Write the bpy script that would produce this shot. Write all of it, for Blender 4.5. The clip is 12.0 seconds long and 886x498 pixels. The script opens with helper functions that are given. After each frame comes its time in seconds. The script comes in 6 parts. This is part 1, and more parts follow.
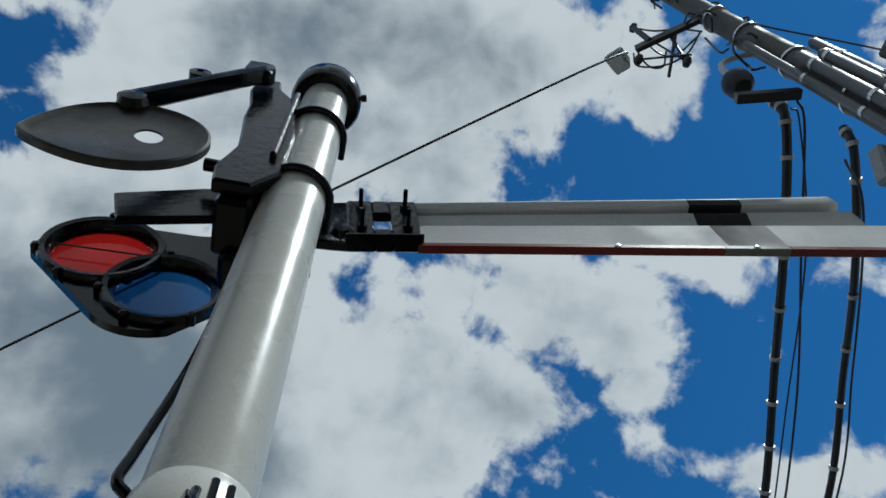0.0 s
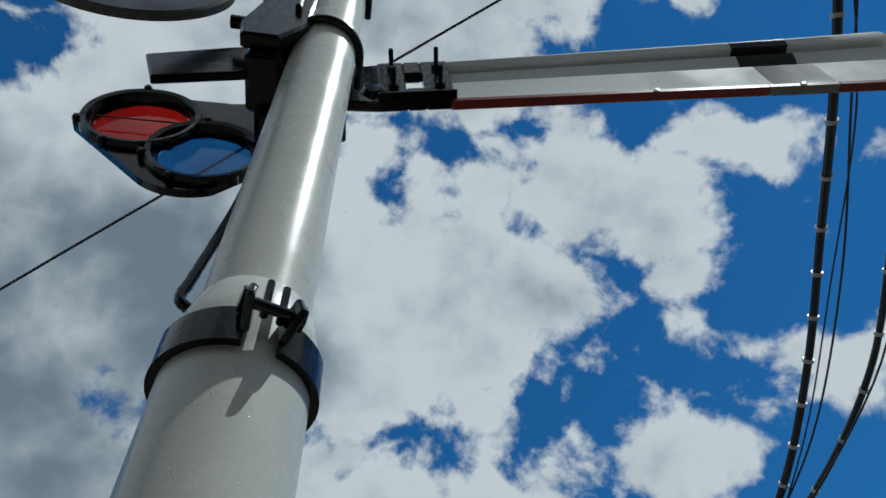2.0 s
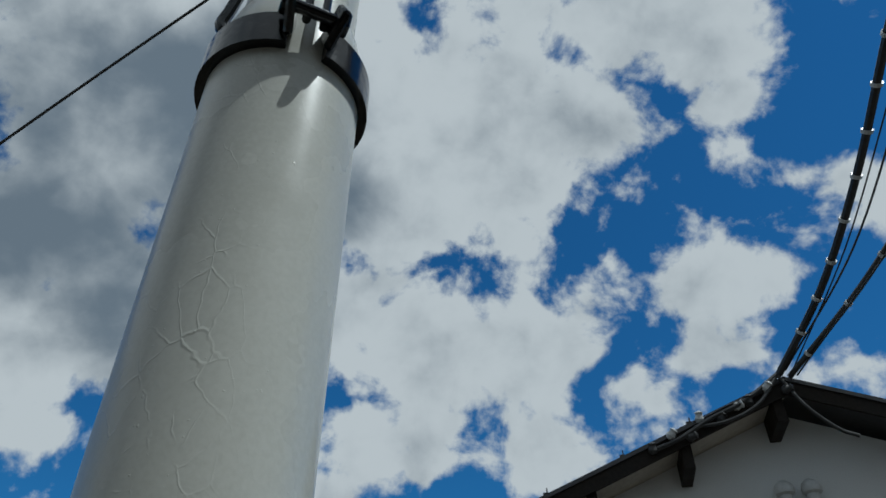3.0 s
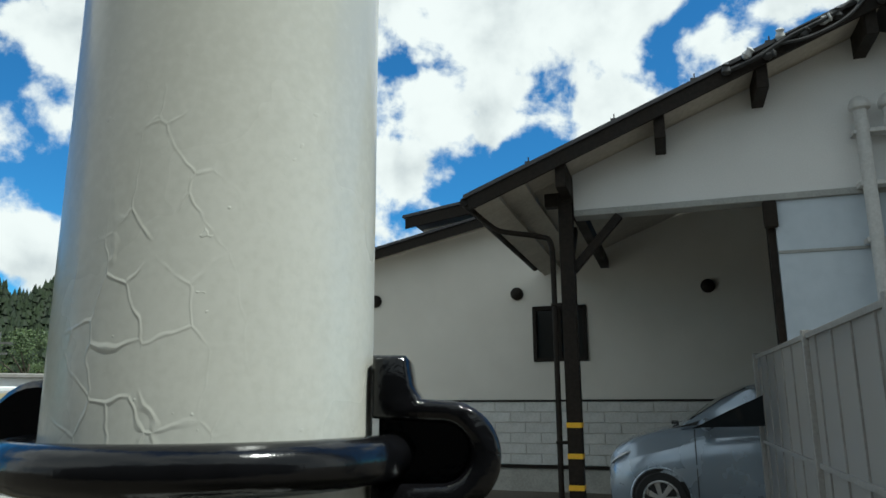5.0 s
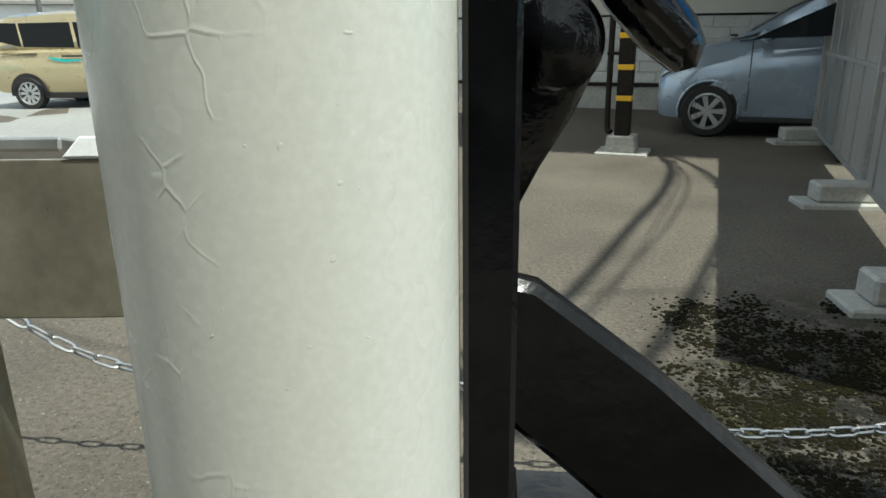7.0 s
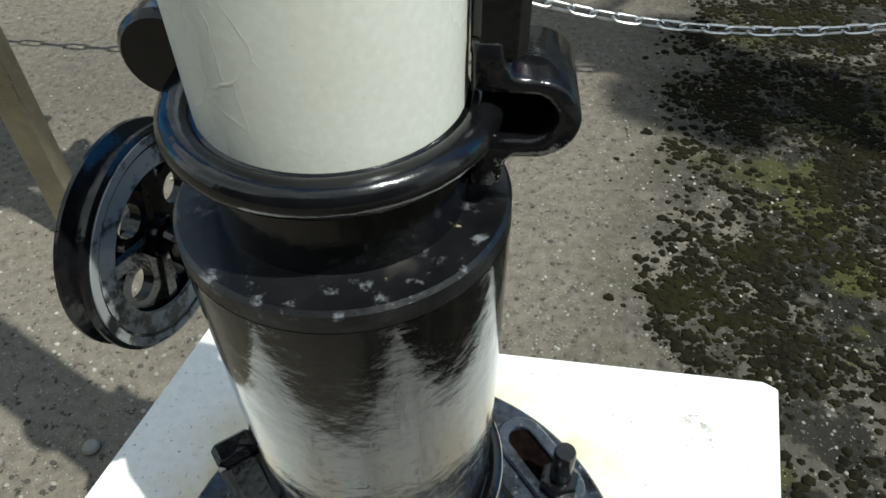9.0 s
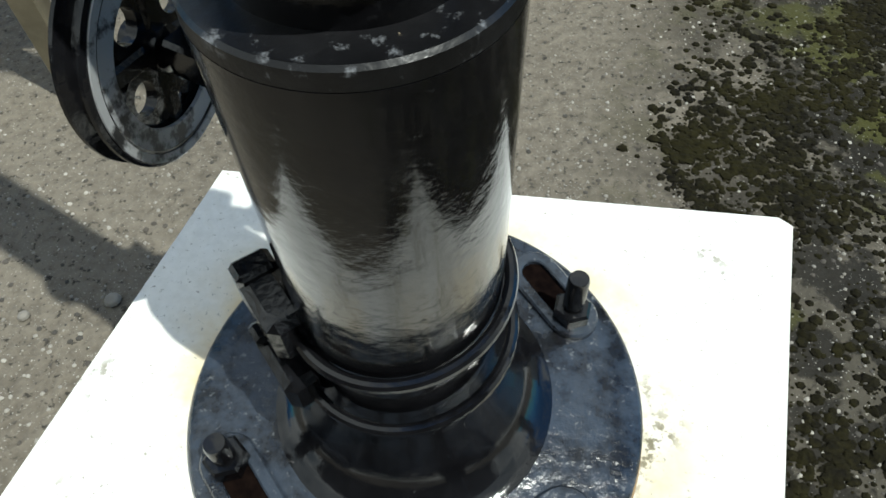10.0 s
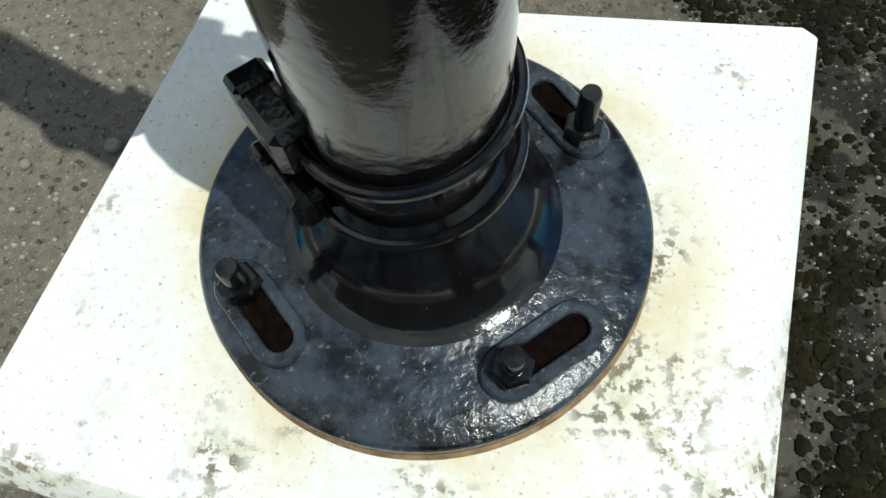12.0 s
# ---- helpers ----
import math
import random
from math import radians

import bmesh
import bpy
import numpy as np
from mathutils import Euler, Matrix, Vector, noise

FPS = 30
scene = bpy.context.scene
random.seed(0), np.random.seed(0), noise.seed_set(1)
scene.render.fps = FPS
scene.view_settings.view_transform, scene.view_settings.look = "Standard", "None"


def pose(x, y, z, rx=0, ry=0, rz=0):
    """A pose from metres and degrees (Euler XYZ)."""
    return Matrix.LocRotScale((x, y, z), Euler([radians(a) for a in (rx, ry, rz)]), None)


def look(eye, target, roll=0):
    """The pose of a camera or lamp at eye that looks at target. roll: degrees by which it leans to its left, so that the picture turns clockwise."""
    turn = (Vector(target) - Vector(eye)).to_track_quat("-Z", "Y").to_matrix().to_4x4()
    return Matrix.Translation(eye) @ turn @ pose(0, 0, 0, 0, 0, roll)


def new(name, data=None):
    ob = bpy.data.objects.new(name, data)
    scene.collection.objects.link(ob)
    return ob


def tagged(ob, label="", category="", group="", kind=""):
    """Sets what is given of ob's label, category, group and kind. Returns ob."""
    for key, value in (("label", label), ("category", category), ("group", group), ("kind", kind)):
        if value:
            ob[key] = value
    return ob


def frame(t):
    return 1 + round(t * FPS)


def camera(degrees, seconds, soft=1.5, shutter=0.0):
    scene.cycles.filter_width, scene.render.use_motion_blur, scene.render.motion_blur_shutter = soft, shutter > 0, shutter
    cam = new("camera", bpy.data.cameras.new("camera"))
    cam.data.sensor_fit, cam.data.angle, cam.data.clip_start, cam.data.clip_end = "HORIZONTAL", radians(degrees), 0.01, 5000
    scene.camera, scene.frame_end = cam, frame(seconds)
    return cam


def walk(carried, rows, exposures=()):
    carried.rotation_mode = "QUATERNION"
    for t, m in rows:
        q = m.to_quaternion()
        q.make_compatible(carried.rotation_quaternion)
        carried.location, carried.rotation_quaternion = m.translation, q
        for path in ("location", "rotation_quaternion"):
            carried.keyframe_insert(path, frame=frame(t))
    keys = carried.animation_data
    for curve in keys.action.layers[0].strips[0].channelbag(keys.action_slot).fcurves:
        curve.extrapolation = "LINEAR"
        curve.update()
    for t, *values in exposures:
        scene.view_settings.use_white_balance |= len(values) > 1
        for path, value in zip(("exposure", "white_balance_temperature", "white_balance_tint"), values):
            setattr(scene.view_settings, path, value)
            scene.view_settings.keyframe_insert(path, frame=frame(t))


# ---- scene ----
cam = camera(64.47, 12.0, soft=1.6)

PATH = [
    (0.0, pose(0.0779, -0.4928, 1.7001, 150.492, 2.527, -12.657)),
    (0.5, pose(0.0828, -0.4935, 1.6947, 150.428, 2.743, -12.138)),
    (1.0, pose(0.0830, -0.4825, 1.6861, 148.609, 2.546, -10.185)),
    (1.5, pose(0.0874, -0.4653, 1.6748, 146.064, 2.246, -8.992)),
    (2.0, pose(0.0866, -0.4324, 1.6543, 142.409, 1.748, -8.355)),
    (2.5, pose(0.0872, -0.3945, 1.6322, 136.376, 0.825, -6.438)),
    (3.0, pose(0.0875, -0.3641, 1.5915, 128.817, 0.133, -5.616)),
    (3.2, pose(0.0876, -0.3531, 1.5681, 125.999, 0.105, -5.216)),
    (4.8, pose(0.0872, -0.2744, 1.3415, 104.684, 0.139, -0.165)),
    (5.0, pose(0.0849, -0.2659, 1.3247, 102.021, 0.306, 0.302)),
    (5.5, pose(0.0773, -0.2510, 1.2807, 94.511, 0.288, 1.619)),
    (6.0, pose(0.0724, -0.2402, 1.2395, 87.023, 0.516, 2.574)),
    (6.5, pose(0.0694, -0.2309, 1.2008, 79.314, 0.699, 3.455)),
    (6.7, pose(0.0691, -0.2300, 1.1867, 76.583, 0.820, 3.795)),
    (8.3, pose(0.0650, -0.2382, 1.0474, 53.956, -0.073, 3.941)),
    (8.5, pose(0.0653, -0.2416, 1.0317, 51.159, 0.012, 3.918)),
    (9.0, pose(0.0646, -0.2528, 1.0033, 45.047, 0.281, 3.844)),
    (9.5, pose(0.0626, -0.2674, 0.9828, 40.419, 0.838, 3.722)),
    (10.0, pose(0.0621, -0.2814, 0.9631, 35.293, 1.462, 3.551)),
    (10.5, pose(0.0643, -0.2911, 0.9490, 30.714, 2.305, 3.001)),
    (11.0, pose(0.0618, -0.2997, 0.9366, 26.787, 2.894, 2.667)),
    (11.5, pose(0.0641, -0.3061, 0.9316, 24.233, 2.779, 2.260)),
    (12.0, pose(0.0607, -0.3033, 0.9310, 23.722, 2.723, 2.331)),
]
EXPOSURES = [(0.0, -0.68, 5800, 1), (2.0, -0.68, 5800, 1), (3.2, -0.85, 5800, 1), (4.8, -0.12, 6150, -1), (6.0, 0.68, 6450, -1), (6.7, 0.62, 6450, -1), (8.3, 0.45, 6300, 0), (9.5, 0.62, 6300, 0), (12.0, 0.2, 6300, -2)]
walk(cam, PATH, EXPOSURES)

# ---- world, sun ----
SUN_EL, SUN_X, SUN_Y = 62.4, 0.872, -0.49
to_sun = Vector((SUN_X * math.cos(radians(SUN_EL)), SUN_Y * math.cos(radians(SUN_EL)), math.sin(radians(SUN_EL)))).normalized()
sun_data = bpy.data.lights.new("sun", "SUN")
sun_data.energy, sun_data.angle, sun_data.color = 4.0, radians(0.53), (1.0, 0.97, 0.925)
sun = new("sun", sun_data)
sun.matrix_world = look(to_sun * 50, (0, 0, 0))

world = bpy.data.worlds.new("world")
scene.world = world
world.use_nodes = True
WT = world.node_tree
WT.nodes.clear()


def node(tree, kind, **values):
    n = tree.nodes.new(kind)
    for k, v in values.items():
        if k == "op":
            n.operation = v
        elif k == "blend":
            n.blend_type = v
        elif k == "dtype":
            n.data_type = v
    return n


def math_node(tree, op, a, b=None, c=None, clamp=False):
    n = tree.nodes.new("ShaderNodeMath")
    n.operation, n.use_clamp = op, clamp
    for i, v in enumerate((a, b, c)):
        if v is None:
            continue
        if isinstance(v, (int, float)):
            n.inputs[i].default_value = v
        else:
            tree.links.new(v, n.inputs[i])
    return n.outputs[0]


def smooth(tree, v, lo, hi, to0=0.0, to1=1.0):
    n = tree.nodes.new("ShaderNodeMapRange")
    n.interpolation_type = "SMOOTHSTEP"
    tree.links.new(v, n.inputs[0])
    for i, x in zip((1, 2, 3, 4), (lo, hi, to0, to1)):
        n.inputs[i].default_value = x
    return n.outputs[0]


def noise_node(tree, vec, scale, detail=4.0, rough=0.55, distort=0.0):
    n = tree.nodes.new("ShaderNodeTexNoise")
    tree.links.new(vec, n.inputs["Vector"])
    n.inputs["Scale"].default_value, n.inputs["Detail"].default_value = scale, detail
    n.inputs["Roughness"].default_value, n.inputs["Distortion"].default_value = rough, distort
    return n


def direction(az, el):
    a, b = radians(az), radians(el)
    return (math.sin(a) * math.cos(b), math.cos(a) * math.cos(b), math.sin(b))


sky = WT.nodes.new("ShaderNodeTexSky")
sky.sky_type, sky.sun_disc = "NISHITA", False
sky.sun_elevation, sky.sun_rotation = radians(SUN_EL), math.atan2(SUN_X, SUN_Y)
sky.air_density, sky.dust_density, sky.ozone_density = 1.0, 0.05, 4.0
tc = WT.nodes.new("ShaderNodeTexCoord")
view = tc.outputs["Generated"]
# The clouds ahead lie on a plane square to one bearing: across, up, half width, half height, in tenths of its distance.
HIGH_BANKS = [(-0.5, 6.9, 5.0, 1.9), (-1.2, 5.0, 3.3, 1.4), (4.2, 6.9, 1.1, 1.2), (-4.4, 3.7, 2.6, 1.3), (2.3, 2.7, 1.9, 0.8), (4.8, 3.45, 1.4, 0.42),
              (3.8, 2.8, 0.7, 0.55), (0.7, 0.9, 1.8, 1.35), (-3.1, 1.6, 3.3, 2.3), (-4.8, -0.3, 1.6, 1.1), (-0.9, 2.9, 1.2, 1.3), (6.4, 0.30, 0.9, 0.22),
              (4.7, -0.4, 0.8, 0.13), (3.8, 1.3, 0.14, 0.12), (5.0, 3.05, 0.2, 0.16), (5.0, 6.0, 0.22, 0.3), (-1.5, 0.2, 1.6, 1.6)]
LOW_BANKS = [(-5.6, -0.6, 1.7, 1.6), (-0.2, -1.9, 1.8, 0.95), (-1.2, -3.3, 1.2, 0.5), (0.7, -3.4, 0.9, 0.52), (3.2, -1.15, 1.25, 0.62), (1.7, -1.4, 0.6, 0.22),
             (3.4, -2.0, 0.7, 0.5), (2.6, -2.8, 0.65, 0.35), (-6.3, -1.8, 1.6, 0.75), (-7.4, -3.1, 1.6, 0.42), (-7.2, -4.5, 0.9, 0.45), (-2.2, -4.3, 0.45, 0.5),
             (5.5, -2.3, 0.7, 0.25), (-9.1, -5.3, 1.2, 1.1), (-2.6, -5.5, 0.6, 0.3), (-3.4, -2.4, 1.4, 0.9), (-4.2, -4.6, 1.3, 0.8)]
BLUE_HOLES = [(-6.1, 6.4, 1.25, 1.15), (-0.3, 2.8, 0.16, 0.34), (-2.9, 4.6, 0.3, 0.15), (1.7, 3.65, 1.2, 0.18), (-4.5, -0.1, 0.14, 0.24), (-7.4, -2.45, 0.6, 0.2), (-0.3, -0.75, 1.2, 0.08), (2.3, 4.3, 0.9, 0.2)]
# unseen broken cloud all round behind the yard, added to whiten the skylight: azimuth, elevation, half width in degrees
BEHIND = [(120, 38, 28), (165, 55, 26), (205, 30, 30), (250, 45, 26), (160, 12, 28), (110, 10, 20), (255, 12, 22), (285, 40, 16)]
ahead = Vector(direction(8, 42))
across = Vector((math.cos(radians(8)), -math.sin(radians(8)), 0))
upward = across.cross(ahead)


def dot_node(v):
    d = WT.nodes.new("ShaderNodeVectorMath")
    d.operation = "DOT_PRODUCT"
    WT.links.new(view, d.inputs[0])
    d.inputs[1].default_value = v
    return d.outputs["Value"]


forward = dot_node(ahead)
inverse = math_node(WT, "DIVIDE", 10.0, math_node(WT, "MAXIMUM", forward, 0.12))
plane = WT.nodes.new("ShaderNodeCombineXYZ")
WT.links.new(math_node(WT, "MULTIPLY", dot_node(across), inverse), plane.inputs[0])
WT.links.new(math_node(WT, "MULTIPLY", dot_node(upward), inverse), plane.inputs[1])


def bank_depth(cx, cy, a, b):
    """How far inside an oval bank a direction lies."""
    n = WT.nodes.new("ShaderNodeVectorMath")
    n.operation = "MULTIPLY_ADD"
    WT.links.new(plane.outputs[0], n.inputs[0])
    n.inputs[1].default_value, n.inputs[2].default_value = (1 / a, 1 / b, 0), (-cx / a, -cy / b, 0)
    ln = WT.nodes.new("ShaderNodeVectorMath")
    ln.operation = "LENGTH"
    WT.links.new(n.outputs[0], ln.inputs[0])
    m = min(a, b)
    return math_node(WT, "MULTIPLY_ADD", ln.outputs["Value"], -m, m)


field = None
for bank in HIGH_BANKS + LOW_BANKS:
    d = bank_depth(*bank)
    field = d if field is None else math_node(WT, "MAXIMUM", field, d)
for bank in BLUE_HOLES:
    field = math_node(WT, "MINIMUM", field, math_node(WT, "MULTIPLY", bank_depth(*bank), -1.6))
field = math_node(WT, "ADD", field, math_node(WT, "MINIMUM", math_node(WT, "MULTIPLY_ADD", forward, 60.0, -12.0), 0.0))
for az, el, half in BEHIND:
    d = math_node(WT, "MULTIPLY_ADD", dot_node(direction(az, el)), 10 / math.sin(radians(half)), -10 / math.tan(radians(half)))
    field = math_node(WT, "MAXIMUM", field, d)
field = math_node(WT, "MAXIMUM", math_node(WT, "MINIMUM", field, 2.0), -2.0)
shifted = WT.nodes.new("ShaderNodeVectorMath")
WT.links.new(view, shifted.inputs[0])
shifted.inputs[1].default_value = to_sun * 0.035
wide = noise_node(WT, view, 5.0, 3.0)
puffs = noise_node(WT, view, 11.0, 11.0, 0.56, 0.15)
puffs_sunward = noise_node(WT, shifted.outputs[0], 11.0, 6.0, 0.5, 0.15)
billow = noise_node(WT, view, 4.2, 6.0, 0.5, 0.1)
amount = math_node(WT, "ADD", field, math_node(WT, "MULTIPLY_ADD", puffs.outputs["Fac"], 3.2, -1.6))
amount = math_node(WT, "ADD", amount, math_node(WT, "MULTIPLY_ADD", wide.outputs["Fac"], 1.6, -0.8))
cover = smooth(WT, amount, -0.30, 0.16)
relief = math_node(WT, "SUBTRACT", puffs_sunward.outputs["Fac"], puffs.outputs["Fac"])
thick = math_node(WT, "ADD", math_node(WT, "MULTIPLY", amount, 0.46), math_node(WT, "MULTIPLY_ADD", billow.outputs["Fac"], 2.0, -1.0))
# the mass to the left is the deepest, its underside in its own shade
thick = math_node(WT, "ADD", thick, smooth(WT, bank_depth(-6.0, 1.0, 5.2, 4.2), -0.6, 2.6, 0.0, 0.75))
thick = smooth(WT, math_node(WT, "ADD", thick, math_node(WT, "MULTIPLY", relief, 1.9)), -0.05, 1.4)
cloud_colour = WT.nodes.new("ShaderNodeMix")
cloud_colour.data_type = "RGBA"
WT.links.new(thick, cloud_colour.inputs["Factor"])
cloud_colour.inputs["A"].default_value = (1.0, 1.0, 1.0, 1)
cloud_colour.inputs["B"].default_value = (0.27, 0.32, 0.38, 1)
bg_sky, bg_cloud = WT.nodes.new("ShaderNodeBackground"), WT.nodes.new("ShaderNodeBackground")
bg_sky.inputs["Strength"].default_value, bg_cloud.inputs["Strength"].default_value = 0.108, 0.92
deep = WT.nodes.new("ShaderNodeMix")
deep.data_type, deep.blend_type = "RGBA", "MULTIPLY"
deep.inputs["Factor"].default_value = 1.0
deep.inputs["B"].default_value = (0.31, 0.86, 1.19, 1)
WT.links.new(sky.outputs[0], deep.inputs["A"])
WT.links.new(deep.outputs["Result"], bg_sky.inputs["Color"])
WT.links.new(cloud_colour.outputs["Result"], bg_cloud.inputs["Color"])
mix = WT.nodes.new("ShaderNodeMixShader")
WT.links.new(cover, mix.inputs[0])
WT.links.new(bg_sky.outputs[0], mix.inputs[1])
WT.links.new(bg_cloud.outputs[0], mix.inputs[2])
out = WT.nodes.new("ShaderNodeOutputWorld")
WT.links.new(mix.outputs[0], out.inputs[0])


# ---- materials ----
def material(name, low, high, rough=0.5, metal=0.0, grain=40.0, blotch=4.0, bump=0.15, depth=0.002, coat=0.0, spec=0.5, rough_var=0.12):
    """A surface whose colour wanders between two tones at two scales, with a fine relief."""
    m = bpy.data.materials.new(name)
    m.use_nodes = True
    t = m.node_tree
    b = t.nodes["Principled BSDF"]
    co = t.nodes.new("ShaderNodeTexCoord")
    v = co.outputs["Object"]
    n1, n2 = noise_node(t, v, grain, 6.0), noise_node(t, v, blotch, 4.0)
    both = math_node(t, "ADD", math_node(t, "MULTIPLY", n1.outputs["Fac"], 0.5), math_node(t, "MULTIPLY", n2.outputs["Fac"], 0.5))
    f = smooth(t, both, 0.35, 0.65)
    c = t.nodes.new("ShaderNodeMix")
    c.data_type = "RGBA"
    c.inputs["A"].default_value, c.inputs["B"].default_value = (*low, 1), (*high, 1)
    t.links.new(f, c.inputs["Factor"])
    t.links.new(c.outputs["Result"], b.inputs["Base Color"])
    r = smooth(t, n2.outputs["Fac"], 0.3, 0.7, max(0.02, rough - rough_var), min(1, rough + rough_var))
    t.links.new(r, b.inputs["Roughness"])
    b.inputs["Metallic"].default_value = metal
    b.inputs["Coat Weight"].default_value = coat
    b.inputs["Specular IOR Level"].default_value = spec
    bn = t.nodes.new("ShaderNodeBump")
    bn.inputs["Strength"].default_value, bn.inputs["Distance"].default_value = bump, depth
    t.links.new(n1.outputs["Fac"], bn.inputs["Height"])
    t.links.new(bn.outputs[0], b.inputs["Normal"])
    return m


def add_tone(m, colour, scale, lo, hi, detail=5.0, extra=None):
    """Lays a second colour over a material where a noise is high: stains, rust, lichen."""
    t = m.node_tree
    b = t.nodes["Principled BSDF"]
    old = b.inputs["Base Color"].links[0].from_socket
    co = t.nodes.new("ShaderNodeTexCoord")
    n = noise_node(t, co.outputs["Object"], scale, detail, 0.65)
    f = smooth(t, n.outputs["Fac"], lo, hi)
    if extra is not None:
        f = math_node(t, "MULTIPLY", f, extra(t, co.outputs["Object"]))
    c = t.nodes.new("ShaderNodeMix")
    c.data_type = "RGBA"
    t.links.new(old, c.inputs["A"])
    c.inputs["B"].default_value = (*colour, 1)
    t.links.new(f, c.inputs["Factor"])
    t.links.new(c.outputs["Result"], b.inputs["Base Color"])
    return f


def flaking_paint(name, low, high):
    """Thick glossy paint over old flaked paint: fields of raised crackle ridges."""
    m = material(name, low, high, rough=0.27, grain=300, blotch=9, bump=0.05, depth=0.0006, rough_var=0.06)
    t = m.node_tree
    b = t.nodes["Principled BSDF"]
    co = t.nodes.new("ShaderNodeTexCoord")
    v = co.outputs["Object"]
    warp = noise_node(t, v, 30.0, 3.0)
    add = t.nodes.new("ShaderNodeVectorMath")
    add.operation = "MULTIPLY_ADD"
    t.links.new(warp.outputs["Color"], add.inputs[0])
    add.inputs[1].default_value = (0.014, 0.014, 0.014)
    t.links.new(v, add.inputs[2])
    drawn = t.nodes.new("ShaderNodeVectorMath")
    drawn.operation = "MULTIPLY"
    t.links.new(add.outputs[0], drawn.inputs[0])
    drawn.inputs[1].default_value = (1.0, 1.0, 0.62)
    vor = t.nodes.new("ShaderNodeTexVoronoi")
    vor.feature = "DISTANCE_TO_EDGE"
    vor.inputs["Scale"].default_value = 66.0
    t.links.new(drawn.outputs[0], vor.inputs["Vector"])
    ridge = smooth(t, vor.outputs["Distance"], 0.0, 0.042, 1.0, 0.0)
    where = noise_node(t, v, 9.0, 2.0)
    keep = smooth(t, where.outputs["Fac"], 0.41, 0.55)
    break_up = noise_node(t, v, 32.0, 3.0)
    # the old paint has flaked mostly on the weather side
    side = t.nodes.new("ShaderNodeSeparateXYZ")
    t.links.new(v, side.inputs[0])
    keep = math_node(t, "MULTIPLY", keep, smooth(t, side.outputs[0], -0.018, 0.028, 1.0, 0.06))
    keep = math_node(t, "MULTIPLY", keep, smooth(t, break_up.outputs["Fac"], 0.40, 0.54))
    cells = t.nodes.new("ShaderNodeTexVoronoi")
    cells.inputs["Scale"].default_value = 66.0
    t.links.new(drawn.outputs[0], cells.inputs["Vector"])
    height = math_node(t, "ADD", math_node(t, "MULTIPLY", ridge, keep), math_node(t, "MULTIPLY", math_node(t, "MULTIPLY", cells.outputs["Color"], keep), 0.25))
    lumps = noise_node(t, v, 60.0, 3.0)
    height = math_node(t, "ADD", height, math_node(t, "MULTIPLY", lumps.outputs["Fac"], 0.6))
    specks = noise_node(t, v, 260.0, 1.0)
    height = math_node(t, "ADD", height, math_node(t, "MULTIPLY", smooth(t, specks.outputs["Fac"], 0.74, 0.8), 0.7))
    bn = t.nodes.new("ShaderNodeBump")
    bn.inputs["Strength"].default_value, bn.inputs["Distance"].default_value = 0.22, 0.0009
    t.links.new(height, bn.inputs["Height"])
    t.links.new(bn.outputs[0], b.inputs["Normal"])
    return m


def black_gloss(name, depth=0.0012, scale=70.0, rough=0.13):
    m = material(name, (0.0025, 0.0025, 0.003), (0.006, 0.006, 0.007), rough=rough, grain=scale, blotch=14, bump=0.45, depth=depth, rough_var=0.05, spec=0.42)
    add_tone(m, (0.06, 0.065, 0.07), 55.0, 0.68, 0.8)
    return m


POLE = flaking_paint("cream_gloss_paint", (0.59, 0.59, 0.53), (0.66, 0.66, 0.60))
BLACK = black_gloss("black_gloss_paint")
BLACK_ROUGH = black_gloss("thick_black_paint", 0.0035, 60.0, 0.1)
SLEEVE = black_gloss("wet_black_paint", 0.0024, 42.0, 0.09)
SLEEVE.node_tree.nodes["Principled BSDF"].inputs["Specular IOR Level"].default_value = 0.3
SLEEVE.node_tree.nodes["Principled BSDF"].inputs["Coat Weight"].default_value = 0.4
SLEEVE.node_tree.nodes["Principled BSDF"].inputs["Coat Roughness"].default_value = 0.06
FLANGE = black_gloss("sky_sheen_black_paint", 0.0045, 80.0, 0.2)
# blue-grey patches put the sky's reflection into the flange colour
add_tone(FLANGE, (0.030, 0.038, 0.052), 22.0, 0.36, 0.62)
add_tone(FLANGE, (0.10, 0.105, 0.11), 120.0, 0.60, 0.70)
RIM = black_gloss("chalky_black_paint", 0.002, 60.0, 0.35)
add_tone(RIM, (0.12, 0.125, 0.135), 75.0, 0.57, 0.70)
add_tone(RIM, (0.33, 0.27, 0.18), 60.0, 0.70, 0.75)
CHALK = black_gloss("chalked_black_paint", 0.002, 60.0, 0.4)
add_tone(CHALK, (0.27, 0.275, 0.28), 38.0, 0.38, 0.50)
BLADE = material("white_enamel", (0.60, 0.61, 0.60), (0.70, 0.71, 0.70), spec=0.3, rough=0.7, grain=120, blotch=6, bump=0.05)
ENAMEL_BLACK = material("black_enamel", (0.012, 0.012, 0.012), (0.03, 0.03, 0.03), spec=0.25, rough=0.7, bump=0.05)
ENAMEL_RED = material("dark_red_enamel", (0.20, 0.02, 0.015), (0.26, 0.03, 0.02), rough=0.35, bump=0.05)
GREY_PAINT = material("grey_enamel", (0.22, 0.21, 0.19), (0.28, 0.27, 0.25), rough=0.4, bump=0.05)
PLATE_BACK = material("faded_plate_paint", (0.045, 0.043, 0.036), (0.08, 0.076, 0.065), rough=0.35, bump=0.1, grain=60)
STEEL = material("bright_steel", (0.55, 0.55, 0.55), (0.72, 0.72, 0.72), rough=0.3, metal=1.0, bump=0.05)
